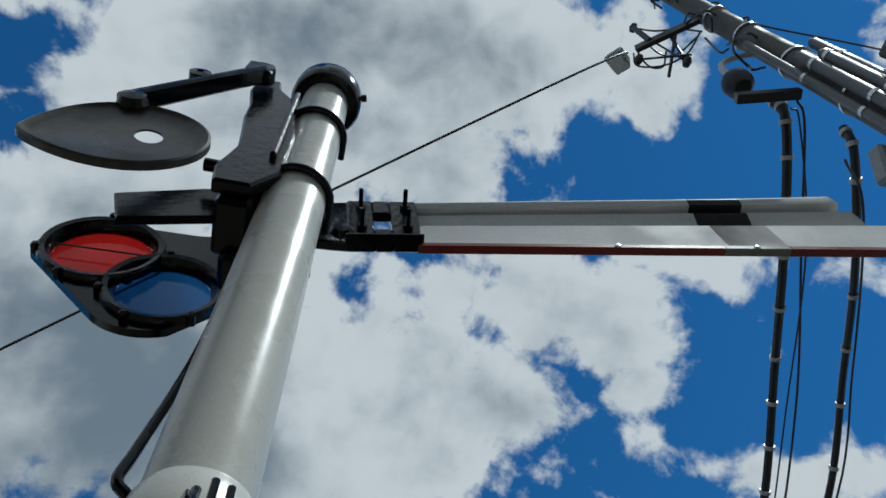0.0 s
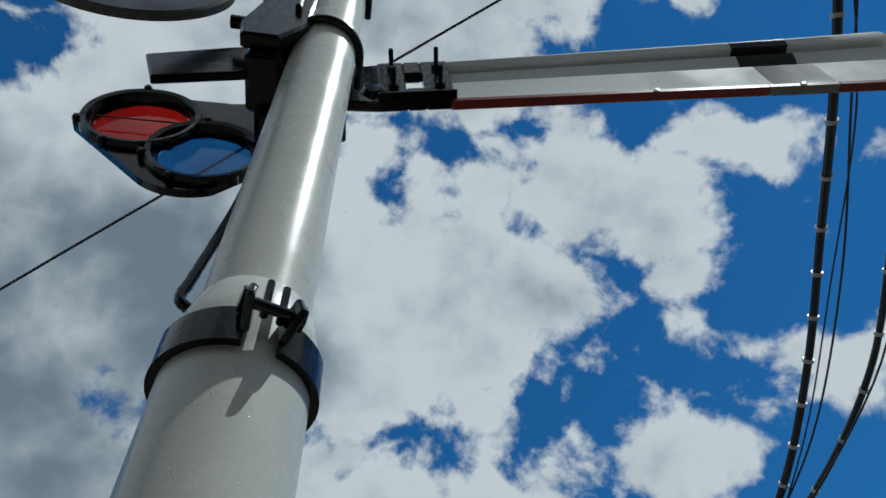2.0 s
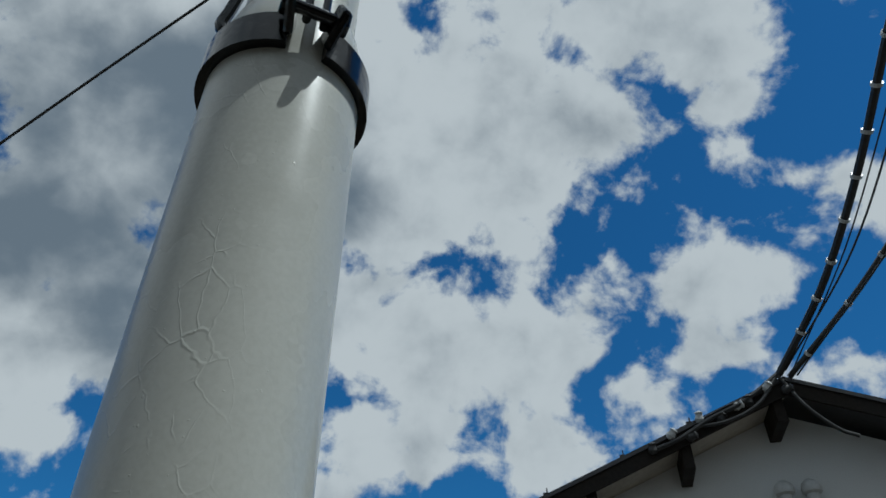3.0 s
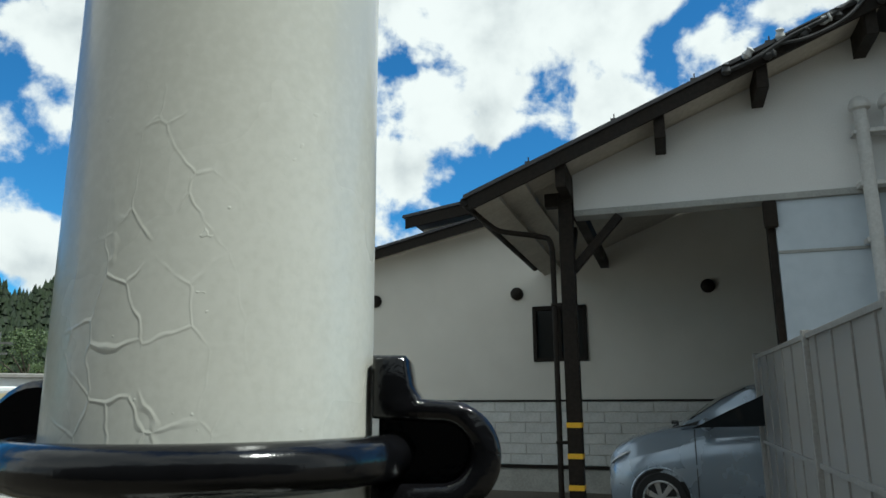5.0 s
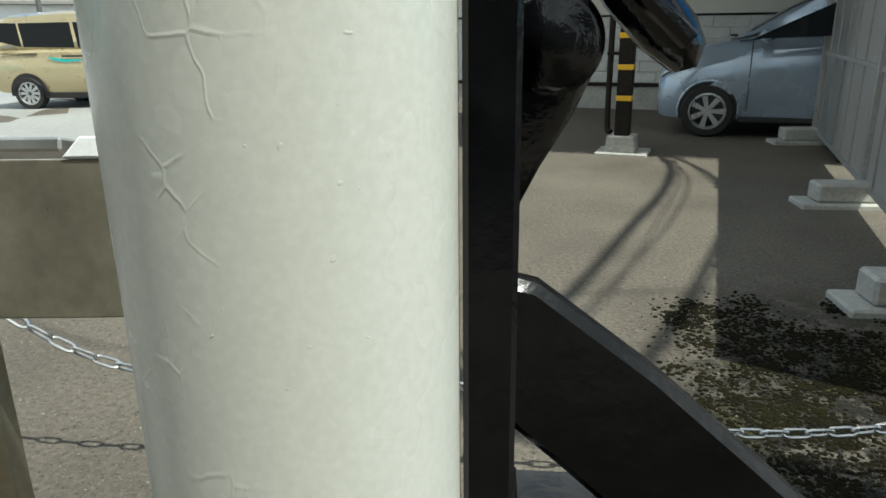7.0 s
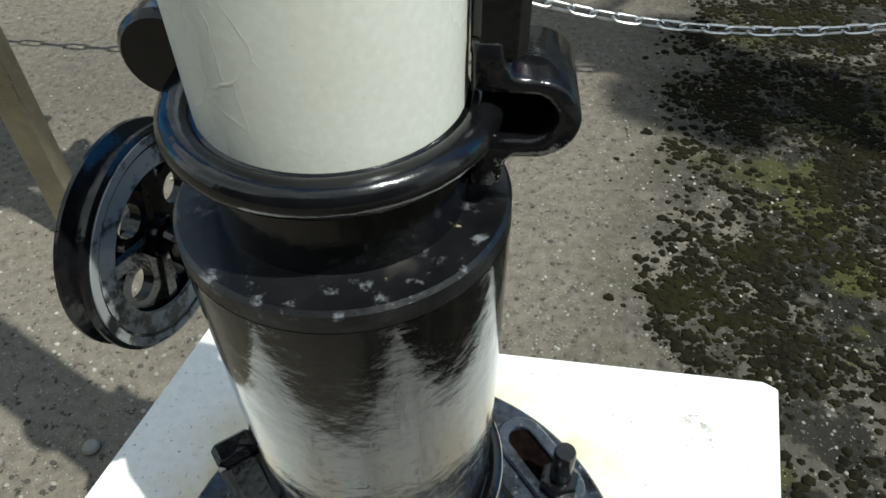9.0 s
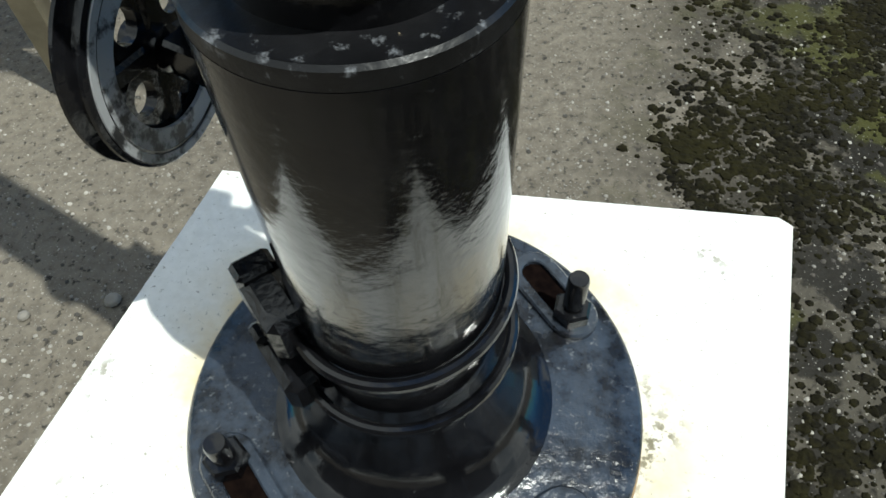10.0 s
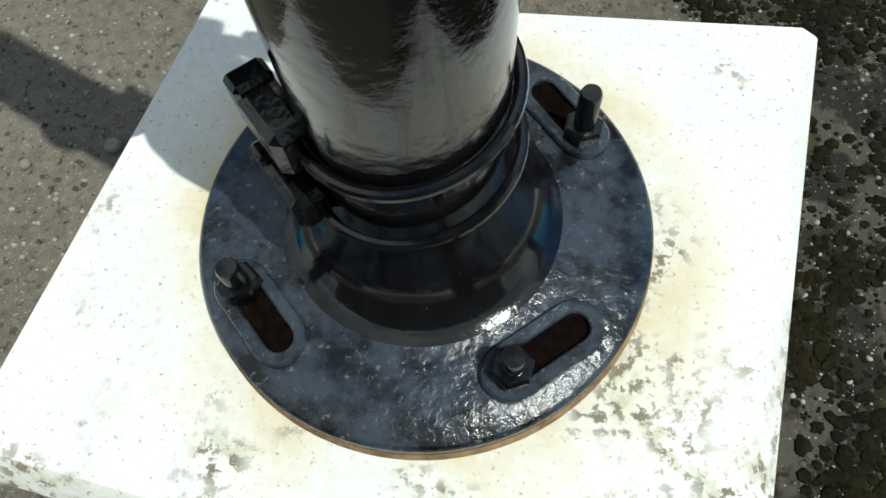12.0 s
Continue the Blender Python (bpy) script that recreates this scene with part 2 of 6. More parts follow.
STAINLESS = material("brushed_stainless", (0.42, 0.41, 0.38), (0.52, 0.50, 0.47), rough=0.38, metal=0.9, grain=20, blotch=3, bump=0.06)
BRONZE_ALU = material("olive_anodised_aluminium", (0.25, 0.225, 0.165), (0.33, 0.30, 0.22), rough=0.36, metal=0.75, bump=0.05)
BLOCK = material("white_painted_concrete", (0.60, 0.60, 0.575), (0.70, 0.70, 0.68), rough=0.6, grain=90, blotch=5, bump=0.25, depth=0.0015)


def near_flange(t, v):
    ln = t.nodes.new("ShaderNodeVectorMath")
    ln.operation = "LENGTH"
    t.links.new(v, ln.inputs[0])
    return smooth(t, ln.outputs["Value"], 0.215, 0.33, 1.0, 0.12)


add_tone(BLOCK, (0.50, 0.39, 0.19), 5.0, 0.33, 0.72, extra=near_flange)


def lichen_patches(t, v):
    """Where the lichen has settled: loose patches, most of them along two sides."""
    n = noise_node(t, v, 7.0, 3.0, 0.6)
    sep = t.nodes.new("ShaderNodeSeparateXYZ")
    t.links.new(v, sep.inputs[0])
    lean = math_node(t, "ADD", math_node(t, "MULTIPLY", sep.outputs[0], 0.10), math_node(t, "MULTIPLY", sep.outputs[1], -0.42))
    return smooth(t, math_node(t, "ADD", n.outputs["Fac"], lean), 0.54, 0.70)


add_tone(BLOCK, (0.45, 0.42, 0.31), 30.0, 0.50, 0.64, 6.0, extra=lichen_patches)
add_tone(BLOCK, (0.15, 0.13, 0.08), 75.0, 0.50, 0.57, 9.0, extra=lichen_patches)
add_tone(BLOCK, (0.30, 0.29, 0.25), 150.0, 0.60, 0.68)


def glass(name, tint, rough=0.05, alpha_mix=0.5):
    m = bpy.data.materials.new(name)
    m.use_nodes = True
    t = m.node_tree
    b = t.nodes["Principled BSDF"]
    b.inputs["Base Color"].default_value = (*tint, 1)
    b.inputs["Roughness"].default_value = rough
    b.inputs["Transmission Weight"].default_value = alpha_mix
    b.inputs["IOR"].default_value = 1.3
    return m


RED_GLASS = glass("red_lens_glass", (0.48, 0.015, 0.012), 0.03, 0.9)
BLUE_GLASS = glass("blue_lens_glass", (0.025, 0.12, 0.32), 0.03, 0.95)
CAR_GLASS = glass("tinted_car_glass", (0.015, 0.018, 0.02), 0.03, 0.0)
WINDOW_GLASS = glass("dark_window_glass", (0.03, 0.028, 0.025), 0.08, 0.2)

ASPHALT = material("old_asphalt", (0.085, 0.073, 0.057), (0.150, 0.131, 0.104), rough=0.85, grain=45, blotch=1.1, bump=0.9, depth=0.012, rough_var=0.1, spec=0.25)
add_tone(ASPHALT, (0.24, 0.225, 0.20), 170.0, 0.62, 0.70, 3.0)
add_tone(ASPHALT, (0.03, 0.027, 0.022), 60.0, 0.56, 0.66, 6.0)
add_tone(ASPHALT, (0.21, 0.12, 0.05), 6.0, 0.68, 0.78, 6.0)


def moss_zone(t, v):
    """High over the mossy strip beside the fence."""
    sep = t.nodes.new("ShaderNodeSeparateXYZ")
    t.links.new(v, sep.inputs[0])
    line = math_node(t, "SUBTRACT", sep.outputs[0], math_node(t, "MULTIPLY_ADD", sep.outputs[1], 0.22, 0.25))
    a = smooth(t, line, -0.25, 0.35)
    b = smooth(t, line, 0.9, 1.5, 1.0, 0.0)
    c = smooth(t, sep.outputs[1], 1.7, 3.3, 1.0, 0.0)
    d = smooth(t, sep.outputs[1], -2.5, -1.0, 0.0, 1.0)
    return math_node(t, "MULTIPLY", math_node(t, "MULTIPLY", a, b), math_node(t, "MULTIPLY", c, d))


add_tone(ASPHALT, (0.050, 0.044, 0.033), 2.2, 0.34, 0.50, 8.0, extra=moss_zone)
add_tone(ASPHALT, (0.010, 0.0085, 0.0055), 7.5, 0.44, 0.50, 14.0, extra=moss_zone)
add_tone(ASPHALT, (0.036, 0.036, 0.008), 4.5, 0.53, 0.60, 14.0, extra=moss_zone)
add_tone(ASPHALT, (0.30, 0.29, 0.27), 210.0, 0.665, 0.70, 2.0)
PAVING = material("pale_worn_paving", (0.25, 0.25, 0.235), (0.33, 0.33, 0.31), rough=0.8, grain=14, blotch=0.5, bump=0.4, depth=0.01)
CONCRETE = material("grey_concrete", (0.33, 0.32, 0.29), (0.45, 0.44, 0.40), rough=0.8, grain=40, blotch=5, bump=0.4, depth=0.004)
MOSS = material("moss_clumps", (0.004, 0.0034, 0.002), (0.014, 0.0125, 0.0045), spec=0.1, rough=0.95, grain=90, blotch=7, bump=0.6, depth=0.006)
PEBBLE = material("loose_grit", (0.12, 0.11, 0.095), (0.34, 0.32, 0.28), rough=0.75, grain=10, blotch=3.1, bump=0.3)
STUCCO = material("cream_stucco", (0.60, 0.575, 0.52), (0.68, 0.655, 0.60), rough=0.85, grain=120, blotch=1.2, bump=0.3, depth=0.003)
GABLE = material("white_gable_render", (0.66, 0.67, 0.67), (0.74, 0.75, 0.75), rough=0.8, grain=90, blotch=1.0, bump=0.2)
SIDING = material("pale_stone_siding", (0.50, 0.50, 0.48), (0.62, 0.62, 0.60), rough=0.8, grain=40, blotch=5, bump=0.6, depth=0.008)
DARK_WOOD = material("dark_stained_timber", (0.009, 0.007, 0.0055), (0.022, 0.017, 0.013), spec=0.2, rough=0.65, grain=30, blotch=3, bump=0.3)
SOFFIT = material("weathered_soffit_board", (0.40, 0.37, 0.32), (0.52, 0.49, 0.43), rough=0.8, grain=20, blotch=2, bump=0.3)
ROOF = material("dark_metal_roofing", (0.02, 0.02, 0.022), (0.04, 0.04, 0.045), rough=0.45, grain=20, blotch=2, bump=0.15)
YELLOW = material("yellow_tape", (0.75, 0.42, 0.02), (0.82, 0.48, 0.03), rough=0.5)
PVC = material("grey_plastic_pipe", (0.42, 0.43, 0.43), (0.52, 0.53, 0.53), rough=0.45, bump=0.05)
CONDUIT = material("dark_grey_conduit", (0.10, 0.10, 0.098), (0.15, 0.15, 0.145), rough=0.5, bump=0.05)
PALE_PIPE = material("pale_conduit", (0.26, 0.27, 0.26), (0.34, 0.35, 0.34), rough=0.45, bump=0.05)
SHEET = material("pale_blue_sheet", (0.43, 0.50, 0.57), (0.50, 0.57, 0.64), rough=0.5, grain=6, blotch=1, bump=0.1)
CABLE = material("black_cable_sheath", (0.012, 0.012, 0.013), (0.03, 0.03, 0.03), rough=0.45, bump=0.1)
POLE_CONC = material("grey_utility_pole", (0.07, 0.07, 0.066), (0.11, 0.11, 0.10), rough=0.7, grain=30, blotch=4, bump=0.2)
SILVER = material("silver_blue_car_paint", (0.35, 0.415, 0.495), (0.37, 0.435, 0.515), rough=0.22, metal=0.45, grain=400, blotch=2, bump=0.0, coat=0.6)
GOLD = material("champagne_car_paint", (0.50, 0.42, 0.25), (0.52, 0.44, 0.27), rough=0.3, metal=0.4, grain=400, blotch=2, bump=0.0, coat=0.6)
TYRE = material("tyre_rubber", (0.012, 0.012, 0.012), (0.025, 0.025, 0.025), rough=0.8, bump=0.3)
ALLOY = material("silver_wheel_cover", (0.5, 0.5, 0.5), (0.6, 0.6, 0.6), rough=0.35, metal=0.7, bump=0.0)
TRIM = material("black_plastic_trim", (0.015, 0.015, 0.016), (0.03, 0.03, 0.03), rough=0.5, bump=0.1)
LAMP_GLASS = material("clear_lamp_lens", (0.6, 0.62, 0.64), (0.75, 0.76, 0.78), rough=0.1, bump=0.0)
TAIL_RED = material("red_tail_lens", (0.35, 0.02, 0.02), (0.45, 0.03, 0.03), rough=0.15, bump=0.0)
TEAL = material("teal_livery_stripe", (0.03, 0.50, 0.48), (0.04, 0.55, 0.52), rough=0.4, bump=0.0)
FAR_WHITE = material("white_render_wall", (0.70, 0.71, 0.70), (0.78, 0.79, 0.78), rough=0.8, grain=2, blotch=0.2)
FAR_BLUE = material("blue_metal_cladding", (0.22, 0.30, 0.42), (0.27, 0.36, 0.48), rough=0.6, grain=2, blotch=0.2)
FAR_DARK = material("far_dark_glass", (0.04, 0.045, 0.05), (0.07, 0.075, 0.08), rough=0.2)
CONIFER = material("conifer_foliage", (0.012, 0.024, 0.010), (0.03, 0.05, 0.018), rough=0.8, grain=3, blotch=0.4, bump=0.2)
LEAF = material("spring_leaves", (0.08, 0.12, 0.02), (0.17, 0.20, 0.04), rough=0.6, grain=8, blotch=0.7)
LEAF_DARK = material("green_leaves", (0.04, 0.075, 0.02), (0.08, 0.12, 0.035), rough=0.6, grain=8, blotch=0.7)
BARK = material("brown_bark", (0.08, 0.06, 0.045), (0.14, 0.11, 0.08), rough=0.9, grain=20, bump=0.5)
HILL_SOIL = material("hill_undergrowth", (0.02, 0.032, 0.014), (0.04, 0.055, 0.022), rough=0.9, grain=0.5, blotch=0.05)


def frosted(name):
    m = bpy.data.materials.new(name)
    m.use_nodes = True
    t = m.node_tree
    b = t.nodes["Principled BSDF"]
    b.inputs["Base Color"].default_value = (0.36, 0.355, 0.34, 1)
    b.inputs["Roughness"].default_value = 0.35
    tr = t.nodes.new("ShaderNodeBsdfTranslucent")
    tr.inputs[0].default_value = (0.42, 0.42, 0.41, 1)
    co = t.nodes.new("ShaderNodeTexCoord")
    n = noise_node(t, co.outputs["Object"], 3.0, 5.0)
    mx = t.nodes.new("ShaderNodeMixShader")
    t.links.new(smooth(t, n.outputs["Fac"], 0.3, 0.7, 0.25, 0.45), mx.inputs[0])
    t.links.new(b.outputs[0], mx.inputs[1])
    t.links.new(tr.outputs[0], mx.inputs[2])
    t.links.new(mx.outputs[0], t.nodes["Material Output"].inputs[0])
    return m


FROSTED = frosted("frosted_grey_panel")


# ---- builders ----
def finish(name, verts, faces, mat, angle=35.0):
    me = bpy.data.meshes.new(name)
    me.from_pydata([tuple(v) for v in verts], [], faces)
    bm = bmesh.new()
    bm.from_mesh(me)
    bmesh.ops.recalc_face_normals(bm, faces=bm.faces)
    bm.to_mesh(me)
    bm.free()
    me.materials.append(mat)
    me.polygons.foreach_set("use_smooth", [True] * len(me.polygons))
    me.set_sharp_from_angle(angle=radians(angle))
    return me


def thing(name, label, category, at=(0, 0, 0), group="", kind=""):
    ob = new(name)
    ob.location = at
    return tagged(ob, label, category, group, kind)


def part(name, geo, mat, parent=None, label="", angle=35.0):
    """Links (verts, faces), or an existing mesh, as one mesh object. Coordinates are those of the thing."""
    me = geo if isinstance(geo, bpy.types.Mesh) else finish(name, geo[0], geo[1], mat, angle)
    ob = new(name, me)
    if parent is not None:
        ob.parent = parent
    if label:
        tagged(ob, label)
    return ob


def join(*geos):
    vs, fs = [], []
    for v, f in geos:
        k = len(vs)
        vs += [tuple(p) for p in v]
        fs += [tuple(i + k for i in q) for q in f]
    return vs, fs


def moved(geo, m):
    return [tuple(m @ Vector(p)) for p in geo[0]], geo[1]


def lathe(profile, seg=48, close=False):
    """Turns (radius, z) pairs about z."""
    vs = [(r * math.cos(2 * math.pi * i / seg), r * math.sin(2 * math.pi * i / seg), z) for r, z in profile for i in range(seg)]
    fs, n = [], len(profile)
    for j in range(n if close else n - 1):
        for i in range(seg):
            a, b = j * seg + i, j * seg + (i + 1) % seg
            k = ((j + 1) % n - j) * seg
            fs.append((a, b, b + k, a + k))
    if not close:
        if profile[0][0] > 1e-5:
            fs.append(tuple(range(seg))[::-1])
        if profile[-1][0] > 1e-5:
            fs.append(tuple((n - 1) * seg + i for i in range(seg)))
    return vs, fs


def box(x0, y0, z0, x1, y1, z1, bevel=0.0):
    b = min(bevel, abs(x1 - x0) / 3, abs(y1 - y0) / 3, abs(z1 - z0) / 3)
    if b <= 0:
        vs = [(x, y, z) for z in (z0, z1) for x, y in ((x0, y0), (x1, y0), (x1, y1), (x0, y1))]
        return vs, [(3, 2, 1, 0), (4, 5, 6, 7), (0, 1, 5, 4), (1, 2, 6, 5), (2, 3, 7, 6), (3, 0, 4, 7)]
    rings = []
    for z, d in ((z0, b), (z0 + b, 0), (z1 - b, 0), (z1, b)):
        rings.append([(x0 + d, y0 + b, z), (x0 + b, y0 + d, z), (x1 - b, y0 + d, z), (x1 - d, y0 + b, z),
                      (x1 - d, y1 - b, z), (x1 - b, y1 - d, z), (x0 + b, y1 - d, z), (x0 + d, y1 - b, z)])
    vs = [p for r in rings for p in r]
    fs = [tuple(range(8))[::-1], tuple(range(24, 32))]
    for j in range(3):
        for i in range(8):
            fs.append((j * 8 + i, j * 8 + (i + 1) % 8, j * 8 + 8 + (i + 1) % 8, j * 8 + 8 + i))
    return vs, fs


def prism(outline, y0, y1, bevel=0.0):
    """An outline in x, z drawn from y0 to y1, with chamfered edges."""
    n = len(outline)
    cx, cz = sum(p[0] for p in outline) / n, sum(p[1] for p in outline) / n
    area = sum(outline[i][0] * outline[(i + 1) % n][1] - outline[(i + 1) % n][0] * outline[i][1] for i in range(n))
    sgn = 1 if area > 0 else -1

    def inset(d):
        res = []
        for i in range(n):
            p, q, s = (Vector(outline[(i + k) % n]) for k in (-1, 0, 1))
            a, b = (q - p).normalized(), (s - q).normalized()
            na, nb = Vector((-a.y, a.x)) * sgn, Vector((-b.y, b.x)) * sgn
            m = na + nb
            m = m / max(m.length_squared / 2, 0.35) if m.length > 1e-6 else na
            res.append((q.x + m.x * d, q.y + m.y * d))
        return res
    levels = [(y0, bevel), (y0 + bevel, 0), (y1 - bevel, 0), (y1, bevel)] if bevel > 0 else [(y0, 0), (y1, 0)]
    vs, fs = [], []
    for y, d in levels:
        vs += [(x, y, z) for x, z in (inset(d) if d else outline)]
    for j in range(len(levels) - 1):
        for i in range(n):
            fs.append((j * n + i, j * n + (i + 1) % n, (j + 1) * n + (i + 1) % n, (j + 1) * n + i))
    fs.append(tuple(range(n))[::-1])
    fs.append(tuple((len(levels) - 1) * n + i for i in range(n)))
    return vs, fs


def tube(points, radius, seg=12, closed=False):
    """A round rod along points; radius may be one number or one for each point."""
    pts = [Vector(p) for p in points]
    n = len(pts)
    rad = radius if isinstance(radius, (list, tuple)) else [radius] * n
    vs, fs = [], []
    up = Vector((0, 0, 1))
    for i, p in enumerate(pts):
        a = pts[(i - 1) % n] if (closed or i > 0) else p
        b = pts[(i + 1) % n] if (closed or i < n - 1) else p
        d = (b - a).normalized()
        if i == 0:
            side = d.cross(up)
            if side.length < 0.05:
                side = d.cross(Vector((0, 1, 0)))
            side.normalize()
        else:
            side = (side - d * side.dot(d)).normalized()
        w = d.cross(side)
        for k in range(seg):
            t = 2 * math.pi * k / seg
            vs.append(p + rad[i] * (math.cos(t) * side + math.sin(t) * w))
    for j in range(n if closed else n - 1):
        for k in range(seg):
            a, b = j * seg + k, j * seg + (k + 1) % seg
            c = ((j + 1) % n) * seg
            fs.append((a, b, c + (k + 1) % seg, c + k))
    if not closed:
        fs += [tuple(range(seg))[::-1], tuple((n - 1) * seg + k for k in range(seg))]
    return [tuple(v) for v in vs], fs


def smooth_path(points, steps=6):
    """Points along a Catmull-Rom curve through the given ones."""
    p = [Vector(q) for q in points]
    p = [2 * p[0] - p[1]] + p + [2 * p[-1] - p[-2]]
    res = []
    for i in range(1, len(p) - 2):
        for s in range(steps):
            t = s / steps
            res.append(0.5 * ((2 * p[i]) + (p[i + 1] - p[i - 1]) * t + (2 * p[i - 1] - 5 * p[i] + 4 * p[i + 1] - p[i + 2]) * t * t
                              + (3 * p[i] - p[i - 1] - 3 * p[i + 1] + p[i + 2]) * t ** 3))
    res.append(p[-2])
    return res


def hexnut(r, h, hole=0.0):
    return lathe([(r * 0.9, 0), (r, 0.08 * r), (r, h - 0.12 * r), (r * 0.85, h)], 6)


def beam(a, b, w, h, up=(0, 0, 1), bevel=0.003):
    """A straight bar of section w x h from a to b."""
    a, b = Vector(a), Vector(b)
    d = b - a
    L = d.length
    x = d.normalized()
    y = Vector(up).cross(x)
    if y.length < 1e-4:
        y = Vector((0, 1, 0)).cross(x)
    y.normalize()
    z = x.cross(y)
    m = Matrix((x, y, z)).transposed().to_4x4()
    m.translation = a
    return moved(box(0, -w / 2, -h / 2, L, w / 2, h / 2, bevel), m)


def arc(cx, cz, r, a0, a1, n=10):
    return [(cx + r * math.cos(radians(a0 + (a1 - a0) * i / n)), cz + r * math.sin(radians(a0 + (a1 - a0) * i / n))) for i in range(n + 1)]


def wpart(name, geo, mat, parent, label="", angle=35.0):
    """A part given in world coordinates."""
    ob = part(name, geo, mat, parent, label, angle)
    base = parent
    off = Vector((0, 0, 0))
    while base is not None:
        off -= base.location
        base = base.parent
    ob.location = off
    return ob


# ---- ground ----
def ground_height(x, y):
    """Level round the signal, falling gently towards the car park."""
    return -0.16 * min(max((-x - 2.0) / 6.0, 0.0), 1.0)


def ground_sheet():
    rings = [0.0, 0.4, 0.8, 1.2, 1.6, 2, 2.5, 3, 3.5, 4, 5, 6, 7, 8, 9, 10, 12, 15, 20, 30, 60, 150, 500, 1500, 4000]
    seg = 72
    vs, fs = [(0, 0, ground_height(0, 0))], []
    for r in rings[1:]:
        for i in range(seg):
            x, y = r * math.cos(2 * math.pi * i / seg), r * math.sin(2 * math.pi * i / seg)
            vs.append((x, y, ground_height(x, y)))
    for i in range(seg):
        fs.append((0, 1 + i, 1 + (i + 1) % seg))
    for j in range(len(rings) - 2):
        for i in range(seg):
            a, b = 1 + j * seg + i, 1 + j * seg + (i + 1) % seg
            fs.append((a, b, b + seg, a + seg))
    return vs, fs


ground = part("ground", ground_sheet(), ASPHALT)
tagged(ground, "worn brown-grey asphalt yard with grit and moss", "ground", kind="structure")

lot_v, lot_f = [], []
for i in range(25):
    for j in range(13):
        x, y = -1.6 - 30 * i / 24, 3.4 + 30 * j / 12
        lot_v.append((x - 0.12 * (y - 3.4), y, ground_height(x - 0.12 * (y - 3.4), y) + 0.006))
for i in range(24):
    for j in range(12):
        a = i * 13 + j
        lot_f.append((a, a + 1, a + 14, a + 13))
tagged(part("pavement", (lot_v, lot_f), PAVING), "pale worn car park paving", "pavement", kind="structure")

# ---- concrete base ----
ZB = 0.285
FOOT = [(-0.437, -0.247), (0.283, -0.405), (0.447, 0.272), (-0.288, 0.318)]
TOP = [(-0.423, -0.226), (0.255, -0.372), (0.412, 0.261), (-0.279, 0.309)]


def stacked(levels):
    """Skins four-cornered loops laid one on another, closed below and above."""
    vs = [p for lv in levels for p in lv]
    k = 4 * (len(levels) - 1)
    fs = [(k, k + 1, k + 2, k + 3), (3, 2, 1, 0)]
    for j in range(len(levels) - 1):
        for i in range(4):
            fs.append((j * 4 + i, j * 4 + (i + 1) % 4, j * 4 + 4 + (i + 1) % 4, j * 4 + 4 + i))
    return vs, fs


def between(k, z):
    """The outline a share k of the way from the foot's to the top's."""
    return [(x + (u - x) * k, y + (v - y) * k, z) for (x, y), (u, v) in zip(FOOT, TOP)]


block = thing("concrete_base", "white painted concrete base block with lichen and rust stains", "base block", (0, 0, ZB))
part("body", stacked([between(0.0, -ZB - 0.02), between(0.0, -0.0325)]), BLOCK, block, angle=20)
part("chamfered_top", stacked([between(0.0, -0.032), between(0.2, -0.024), between(0.85, -0.003), between(1.0, 0.0)]), BLOCK, block, "white top with a worn chamfer", angle=20)

# ---- the semaphore signal ----
signal = thing("semaphore_signal", "cream and black painted railway semaphore signal on a bolted flange", "railway signal", (0, 0, ZB))


def sig(name, geo, mat, label="", parent=None, angle=35.0):
    return wpart(name, geo, mat, parent or signal, label, angle)


R_LOW, R_UP = 0.0572, 0.0474
low_prof = [(R_LOW, 0.838), (R_LOW, 0.9), (R_LOW, 1.3), (R_LOW, 1.7), (R_LOW + 0.0004, 2.0), (R_LOW + 0.0006, 2.058),
            (R_LOW - 0.0005, 2.070), (R_LOW - 0.003, 2.080), (R_UP + 0.0045, 2.092), (R_UP + 0.0012, 2.098), (R_UP, 2.102)]
sig("lower_post", lathe(low_prof, 96), POLE, "cream glossy paint over crackled old paint")
sig("upper_post", lathe([(R_UP, 2.098), (R_UP, 2.5), (R_UP, 3.19)], 80), POLE)
sig("cap", lathe([(0.0475, 3.143), (0.068, 3.144), (0.073, 3.154), (0.073, 3.200), (0.068, 3.224), (0.048, 3.246), (0.0, 3.258)], 56), BLACK, "black domed cap")
sig("cap_bolt", moved(hexnut(0.008, 0.012), pose(0.071, -0.02, 3.172, 0, 90, -15)), BLACK)

# base casting
neck = [(0.0588, 0.789), (0.0588, 0.842), (0.0572, 0.843)]
sig("neck", lathe(neck, 72), BLACK)
rim = [(0.0585, 0.7908), (0.0772, 0.7898), (0.0792, 0.7878)]
sig("sleeve_rim", lathe(rim + [(0.0796, 0.7783), (0.0585, 0.7783)], 72, True), RIM, "chalky worn upper rim", angle=25)
sleeve = [(0.0797, 0.7778), (0.0793, 0.70), (0.0785, 0.60), (0.0775, 0.50), (0.0785, 0.445), (0.082, 0.415), (0.089, 0.382), (0.101, 0.352), (0.118, 0.333), (0.135, 0.325)]
fine = [(p.x, p.y) for p in smooth_path([(r, z, 0) for r, z in sleeve[3:]], 6)]
sig("sleeve", lathe(sleeve[:3] + fine, 96), SLEEVE, "thick wet-looking black paint")


